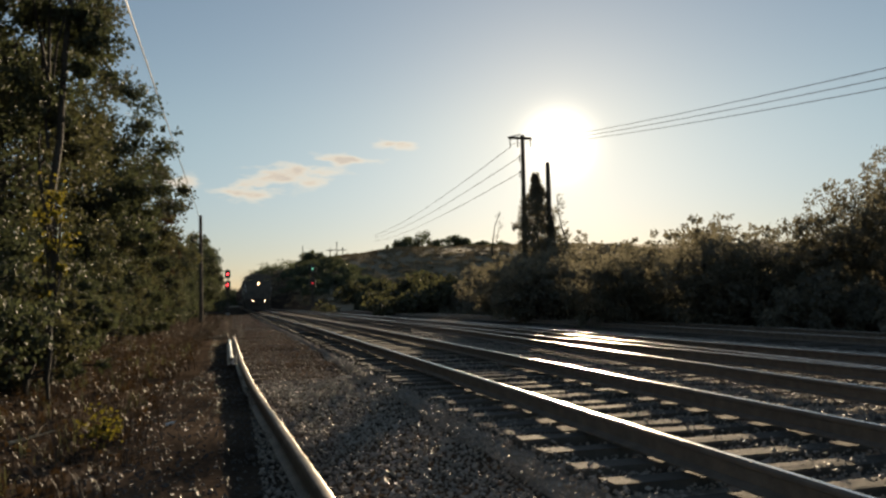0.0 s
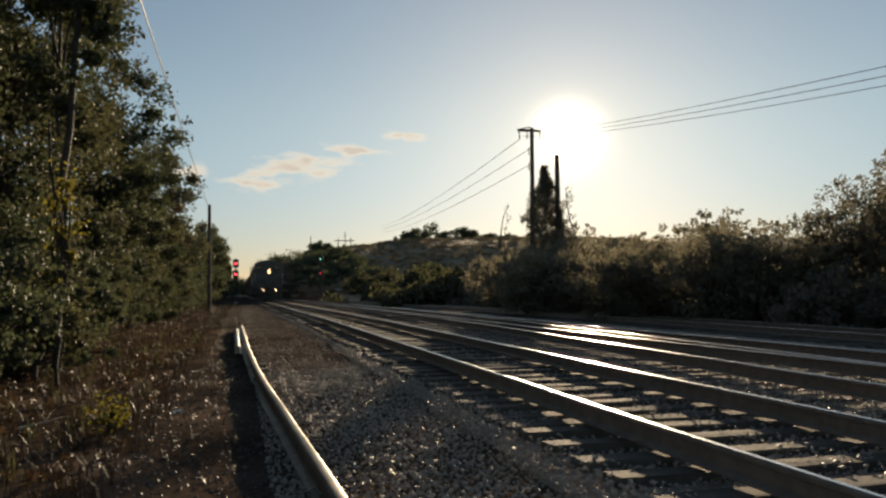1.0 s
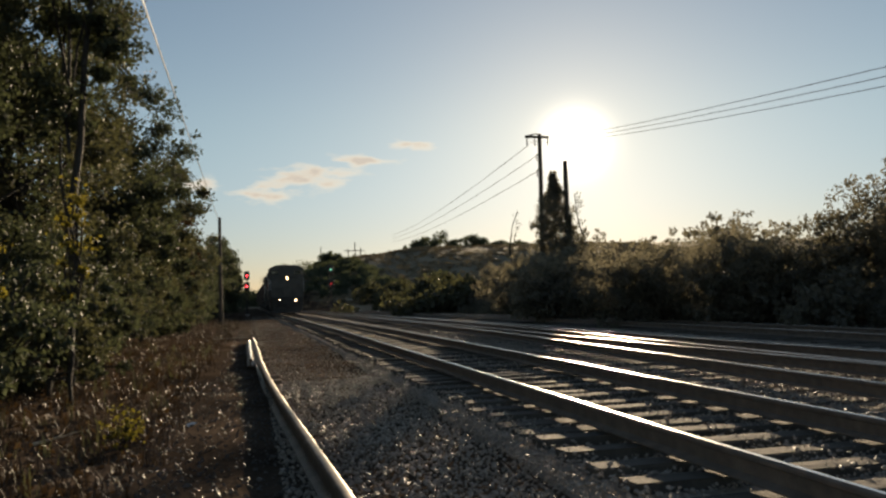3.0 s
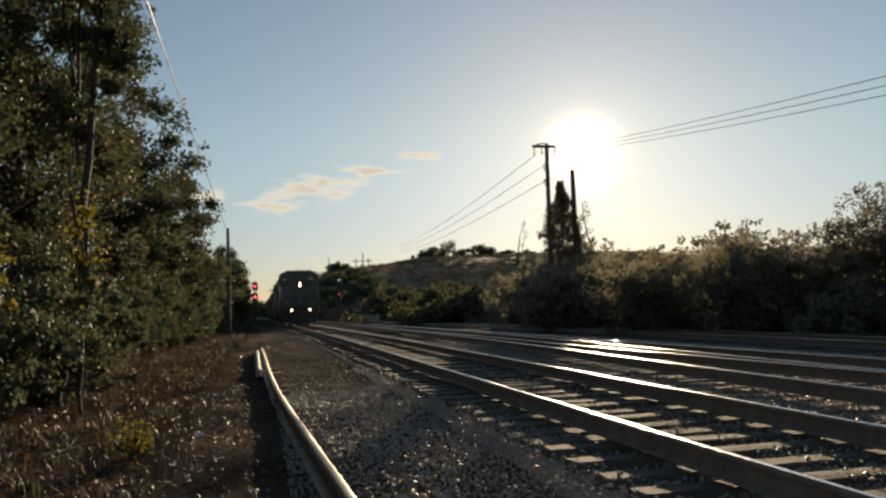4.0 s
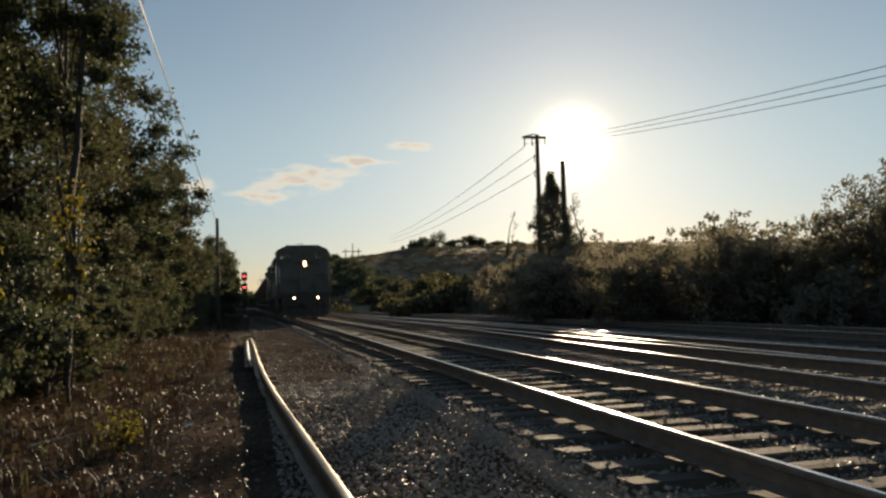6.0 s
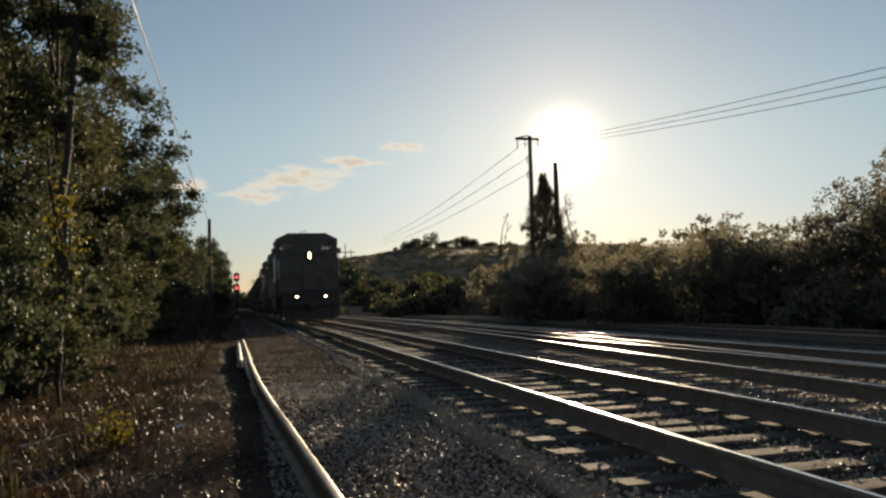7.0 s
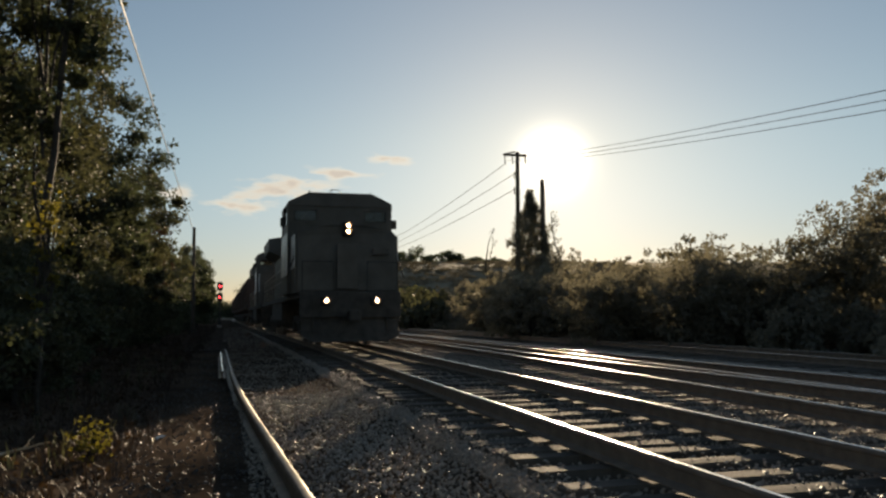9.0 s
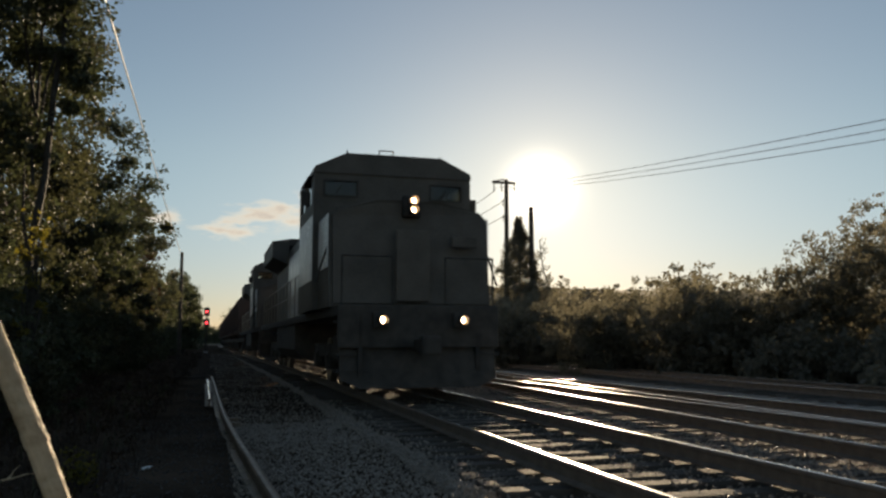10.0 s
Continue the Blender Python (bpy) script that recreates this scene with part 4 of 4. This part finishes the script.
    extrude_profile(bm, [(-1.69, 4.42), (1.69, 4.42), (1.67, 4.55), (1.02, 4.86), (-1.02, 4.86), (-1.67, 4.55)], 2.66, 5.44)
    part("cab_roof", bm, M_BODY, cab)
    for x0, x1, z0, z1 in front:
        part("windshield", bx(x0, x1, 2.74, 2.76, z0, z1), M_GLASS, cab).visible_shadow = False
        fr = bmesh.new()
        for a in ((x0 - 0.03, x0, z0, z1), (x1, x1 + 0.03, z0, z1), (x0 - 0.03, x1 + 0.03, z0 - 0.03, z0), (x0 - 0.03, x1 + 0.03, z1, z1 + 0.03)):
            box(fr, a[0], a[1], 2.67, 2.702, a[2], a[3])
        tube(fr, (x0 + 0.2, 2.68, z0), ((x0 + x1) / 2, 2.68, z1 - 0.1), 0.012, n=5)
        part("window_frame", fr, M_BLACK, cab)
    for s in (-1, 1):
        for ya, yb in ((3.1, 4.1), (4.25, 5.1)):
            xa, xb = sorted((s * 1.63, s * 1.65))
            part("side_window", bx(xa, xb, ya, yb, 3.84, 4.36), M_GLASS, cab).visible_shadow = False
        # the same painted sky reflection, carried on along the cab side
        for k in range(7):
            part("cab_side_stripe", bx(min(s * 1.681, s * 1.70), max(s * 1.681, s * 1.70), 2.84 + k * 0.35, 3.04 + k * 0.35, 2.2, 3.55, bevel=0.006), M_SKY_WHITE, cab, "white upright streak painted as sky reflection")
        part("sunshade", bx(min(s * 1.68, s * 1.77), max(s * 1.68, s * 1.77), 3.0, 4.3, 4.37, 4.40, bevel=0.008), M_BLACK, cab)
        part("mirror", bx(min(s * 1.72, s * 1.9), max(s * 1.72, s * 1.9), 2.95, 2.99, 3.75, 4.05, bevel=0.008), M_BLACK, cab)
    bm = bmesh.new()
    for s in (-0.32, -0.02):
        tube(bm, (s, 2.75, 4.86), (s, 2.75, 4.97), 0.014)
    tube(bm, (-0.32, 2.75, 4.97), (-0.02, 2.75, 4.97), 0.014)
    part("roof_antenna", bm, M_STEEL, cab)
    part("air_conditioner", bx(-0.5, 0.5, 4.2, 5.3, 4.86, 4.95, bevel=0.03), M_BLACK, cab)
    bm = bmesh.new()
    tube(bm, (-1.0, 2.75, 4.8), (-1.0, 2.75, 4.93), 0.02)
    tube(bm, (1.0, 2.75, 4.8), (1.0, 2.75, 4.90), 0.02)
    part("marker_stub", bm, M_STEEL, cab)
    # lights
    hl = part("headlight_box", bx(-0.17, 0.17, 1.10, 1.35, 3.32, 3.74, bevel=0.04), M_BLACK, nose)
    for z in (3.44, 3.62):
        part("headlight", tube(bmesh.new(), (0, 1.105, z), (0, 1.07, z), 0.066, 0.06, 16), M_HEADLIGHT, hl, "glowing warm headlight")
        # added long tube, so the lamp fades when seen from the side
        part("lamp_hood", lamp_hood(0, 0.88, 1.11, z, 0.088), M_BLACK, hl)
    for s in (-1, 1):
        b = part("ditch_light_box", bx(s * 0.74 - 0.15, s * 0.74 + 0.15, 0.36, 0.52, 1.2, 1.48, bevel=0.03), M_BLACK, root)
        part("ditch_light", tube(bmesh.new(), (s * 0.74, 0.365, 1.34), (s * 0.74, 0.335, 1.34), 0.062, 0.056, 16), M_DITCH, b, "glowing ditch light")
        # ditch lights get the same added tube to narrow their glow
        part("lamp_hood", lamp_hood(s * 0.74, 0.14, 0.37, 1.34, 0.085), M_BLACK, b)
    # hood, its doors, radiator wings, roof gear
    bm = bmesh.new()
    extrude_profile(bm, [(-0.92, 1.62), (0.92, 1.62), (0.92, 4.25), (0.7, 4.5), (-0.7, 4.5), (-0.92, 4.25)], 5.38, 21.2)
    hood = part("hood", bm, M_BODY, root, "long dark grey engine hood")
    door = bx(-0.035, 0.0, -0.46, 0.46, 1.75, 3.9, bevel=0.012)
    me = bpy.data.meshes.new("hood_door")
    door.to_mesh(me)
    door.free()
    # doors are coloured white in place of reflected sky
    me.materials.append(M_SKY_WHITE)
    for s in (-1, 1):
        for k in range(10):
            ob = new("hood_door", me)
            ob.parent = hood
            ob.matrix_basis = pose(s * 0.925, 6.0 + k * 1.02, 0, 0, 0, 0 if s < 0 else 180)
    for s in (-1, 1):
        bm = bmesh.new()
        extrude_profile(bm, [(s * 0.9, 3.75), (s * 1.5, 4.05), (s * 1.52, 4.62), (s * 0.9, 4.72)] if s > 0 else
                        [(s * 0.9, 4.72), (s * 1.52, 4.62), (s * 1.5, 4.05), (s * 0.9, 3.75)], 16.2, 20.9)
        part("radiator_wing", bm, M_BODY, hood)
    part("radiator_top", bx(-0.9, 0.9, 16.2, 20.9, 4.45, 4.74, bevel=0.04), M_BLACK, hood)
    part("exhaust_stack", bx(-0.35, 0.35, 11.2, 12.2, 4.5, 4.75, bevel=0.05), M_BLACK, hood)
    part("blower_housing", bx(-1.15, 1.15, 5.6, 8.0, 3.0, 4.35, bevel=0.1), M_BODY_GREY, hood)
    # handrails
    for s in (-1, 1):
        bm = bmesh.new()
        for k in range(12):
            tube(bm, (s * 1.46, 5.6 + k * 1.38, 1.62), (s * 1.46, 5.6 + k * 1.38, 2.68), 0.018, n=6)
        for z in (2.2, 2.68):
            tube(bm, (s * 1.46, 5.6, z), (s * 1.46, 20.8, z), 0.018, n=6)
        part("handrail", bm, M_STEEL, root)
        bm = bmesh.new()
        tube(bm, (s * 1.42, 0.6, 1.0), (s * 1.42, 0.6, 2.5), 0.02, n=6)
        tube(bm, (s * 1.42, 0.6, 2.5), (s * 0.5, 0.6, 2.5), 0.02, n=6)
        tube(bm, (s * 0.5, 0.6, 2.5), (s * 0.5, 0.6, 1.6), 0.02, n=6)
        part("front_handrail", bm, M_BLACK, root)
    ax = []
    for y0 in (2.0, 16.0):
        ys = [y0 + 0.2, y0 + 2.1, y0 + 4.0]
        truck_frame(root, y0 - 0.3, y0 + 4.5, ys)
        ax += [wheelset(root, a) for a in ys]
    return root, ax


def hopper_car():
    root = empty("hopper_car")
    tagged(root, "rusty brown covered hopper freight car", "freight car", "train")
    bm = bmesh.new()
    extrude_profile(bm, [(-1.5, 1.6), (1.5, 1.6), (1.58, 2.2), (1.58, 4.1), (1.1, 4.55), (-1.1, 4.55), (-1.58, 4.1), (-1.58, 2.2)], 1.2, 15.2)
    part("body", bm, M_CAR, root)
    for s in (-1, 1):
        for k in range(12):
            part("rib", bx(min(s * 1.58, s * 1.66), max(s * 1.58, s * 1.66), 1.6 + k * 1.18, 1.72 + k * 1.18, 1.8, 4.05), M_CAR, root)
    for k in range(3):
        bm = bmesh.new()
        v = [bm.verts.new(p) for p in ((-1.3, 2.4 + k * 4, 1.6), (1.3, 2.4 + k * 4, 1.6), (1.3, 6.2 + k * 4, 1.6), (-1.3, 6.2 + k * 4, 1.6),
                                       (-0.5, 3.9 + k * 4, 0.6), (0.5, 3.9 + k * 4, 0.6), (0.5, 4.7 + k * 4, 0.6), (-0.5, 4.7 + k * 4, 0.6))]
        for q in ((3, 2, 1, 0), (4, 5, 6, 7), (0, 1, 5, 4), (1, 2, 6, 5), (2, 3, 7, 6), (3, 0, 4, 7)):
            bm.faces.new([v[i] for i in q])
        part("hopper_chute", bm, M_CAR, root)
    part("roof_walk", bx(-0.35, 0.35, 1.2, 15.2, 4.56, 4.64), M_STEEL, root)
    part("underframe", bx(-1.2, 1.2, -0.2, 16.6, 0.95, 1.25, bevel=0.03), M_BLACK, root)
    ax = []
    for y0 in (1.6, 13.0):
        truck_frame(root, y0 - 0.4, y0 + 2.2, (y0, y0 + 1.8))
        ax += [wheelset(root, y0), wheelset(root, y0 + 1.8)]
    return root, ax


TRACK_X = 3.6
loco_a, wheels_a = locomotive()
loco_b = copy_thing(loco_a, Matrix.Identity(4))
loco_b["label"] = "second dark grey diesel locomotive coupled behind the first"
for o in loco_b.children_recursive:
    if o.name.split(".")[0] in ("headlight", "ditch_light"):
        o.data = o.data.copy()
        o.data.materials[0] = M_BODY_GREY
        o["label"] = "unlit lamp"
wheels_b = [o for o in loco_b.children if o.name.startswith("wheelset")]
car_a, wheels_c = hopper_car()
CARS = [car_a] + [copy_thing(car_a, Matrix.Identity(4)) for _ in range(5)]
CAR_WHEELS = [[o for o in c.children if o.name.startswith("wheelset")] for c in CARS]


# ---- small things ----
def bottle():
    root = empty("plastic_bottle", pose(-0.63, 8.9, GZ(-0.63, 8.9) + 0.02, 0, 80, 25) @ Matrix.Scale(0.5, 4))
    tagged(root, "clear plastic bottle lying on dirt", "bottle")
    bm = bmesh.new()
    tube(bm, (0, 0, -0.1), (0, 0, 0.05), 0.034, 0.034, 14)
    tube(bm, (0, 0, 0.05), (0, 0, 0.1), 0.034, 0.013, 14)
    part("body", bm, M_BOTTLE, root)
    part("cap", tube(bmesh.new(), (0, 0, 0.1), (0, 0, 0.118), 0.015, 0.015, 12), M_BODY_GREY, root)


bottle()


def fallen_branch(x, y, length, turn):
    rng = np.random.default_rng(int(y * 10))
    bm = bmesh.new()
    limb(bm, (-length / 2, 0, 0.03), (length / 2, 0, 0.09), 0.016, 0.006, rng, 5)
    limb(bm, (0, 0, 0.06), (length * 0.3, length * 0.2, 0.16), 0.009, 0.003, rng, 3)
    ob = part("fallen_branch", bm, M_STALK)
    ob.matrix_basis = pose(x, y, GZ(x, y), 0, 0, turn)
    tagged(ob, "pale dry fallen branch on dead grass", "branch", "fallen branches")


for px, py, pl, pt in ((3.3, 26.8, 0.55, 4), (3.4, 24.1, 0.45, 3)):
    ob = part("plank", bx(-pl / 2, pl / 2, -0.07, 0.07, 0, 0.035, bevel=0.006), M_STALK)
    ob.matrix_basis = pose(px, py, -0.160, 0, 0, pt)
    tagged(ob, "pale short timber plank lying across the ties", "plank", "planks")
fallen_branch(-3.7, 18.5, 1.1, 5)
fallen_branch(-1.75, 8.1, 0.45, 30)

STALK_BASE = (0.318, 0.9, GZ(0.318, 0.9))


def dry_stalk():
    rng = np.random.default_rng(9)
    bm = bmesh.new()
    prev = Vector((0, 0, 0))
    for k in range(9):
        nxt = Vector((rng.normal() * 0.003, rng.normal() * 0.003, 0.19 * (k + 1)))
        r = 0.017 - 0.0008 * k
        tube(bm, prev, nxt, r, r * 0.94, 12)
        tube(bm, nxt - Vector((0, 0, 0.008)), nxt + Vector((0, 0, 0.008)), r * 1.04, r * 1.0, 12)
        prev = nxt
    ob = part("dry_stalk", bm, M_STALK)
    ob.matrix_basis = pose(*STALK_BASE, 0, -38, 0)
    return tagged(ob, "thick tan dry weed stalk swaying beside the track", "plant stalk")


stalk = dry_stalk()


# ---- what moves ----
def train_y(t):
    """Front coupler's place along the track: a slowly quickening approach."""
    return 105.4 - 8.95 * t - 0.024 * t * t


def on_track(y, length):
    """A car's pose with its two ends on the bending, falling line."""
    a, b = (Vector((TRACK_X - 0.0028 * max(0.0, v - 25), v, float(grade(v)))) for v in (y, y + length))
    d = b - a
    return pose(a.x, y, a.z, math.degrees(math.atan2(d.z, d.y)), 0, -math.degrees(math.atan2(d.x, d.y)))


def motions():
    ts = [i * 0.5 for i in range(21)]
    behind = 0.0
    for ob, length in [(loco_a, 22.9), (loco_b, 23.0)] + [(c, 17.0) for c in CARS]:
        walk(ob, [(t, on_track(train_y(t) + behind, length)) for t in ts])
        behind += length
    steps = [i / 15 for i in range(151)]
    for wheels in [wheels_a, wheels_b] + CAR_WHEELS:
        for w in wheels:
            y = w.location.y
            rows = [(t, pose(0, y, 0.53, math.degrees((train_y(t) - train_y(0)) / 0.53), 0, 0)) for t in steps]
            walk(w, rows)
    walk(stalk, [(t, pose(*STALK_BASE, 0, a, 0)) for t, a in ((0.0, -38), (9.0, -38), (9.4, -30), (9.6, -26.8), (9.8, -24.9), (10.0, -23.5))])


motions()
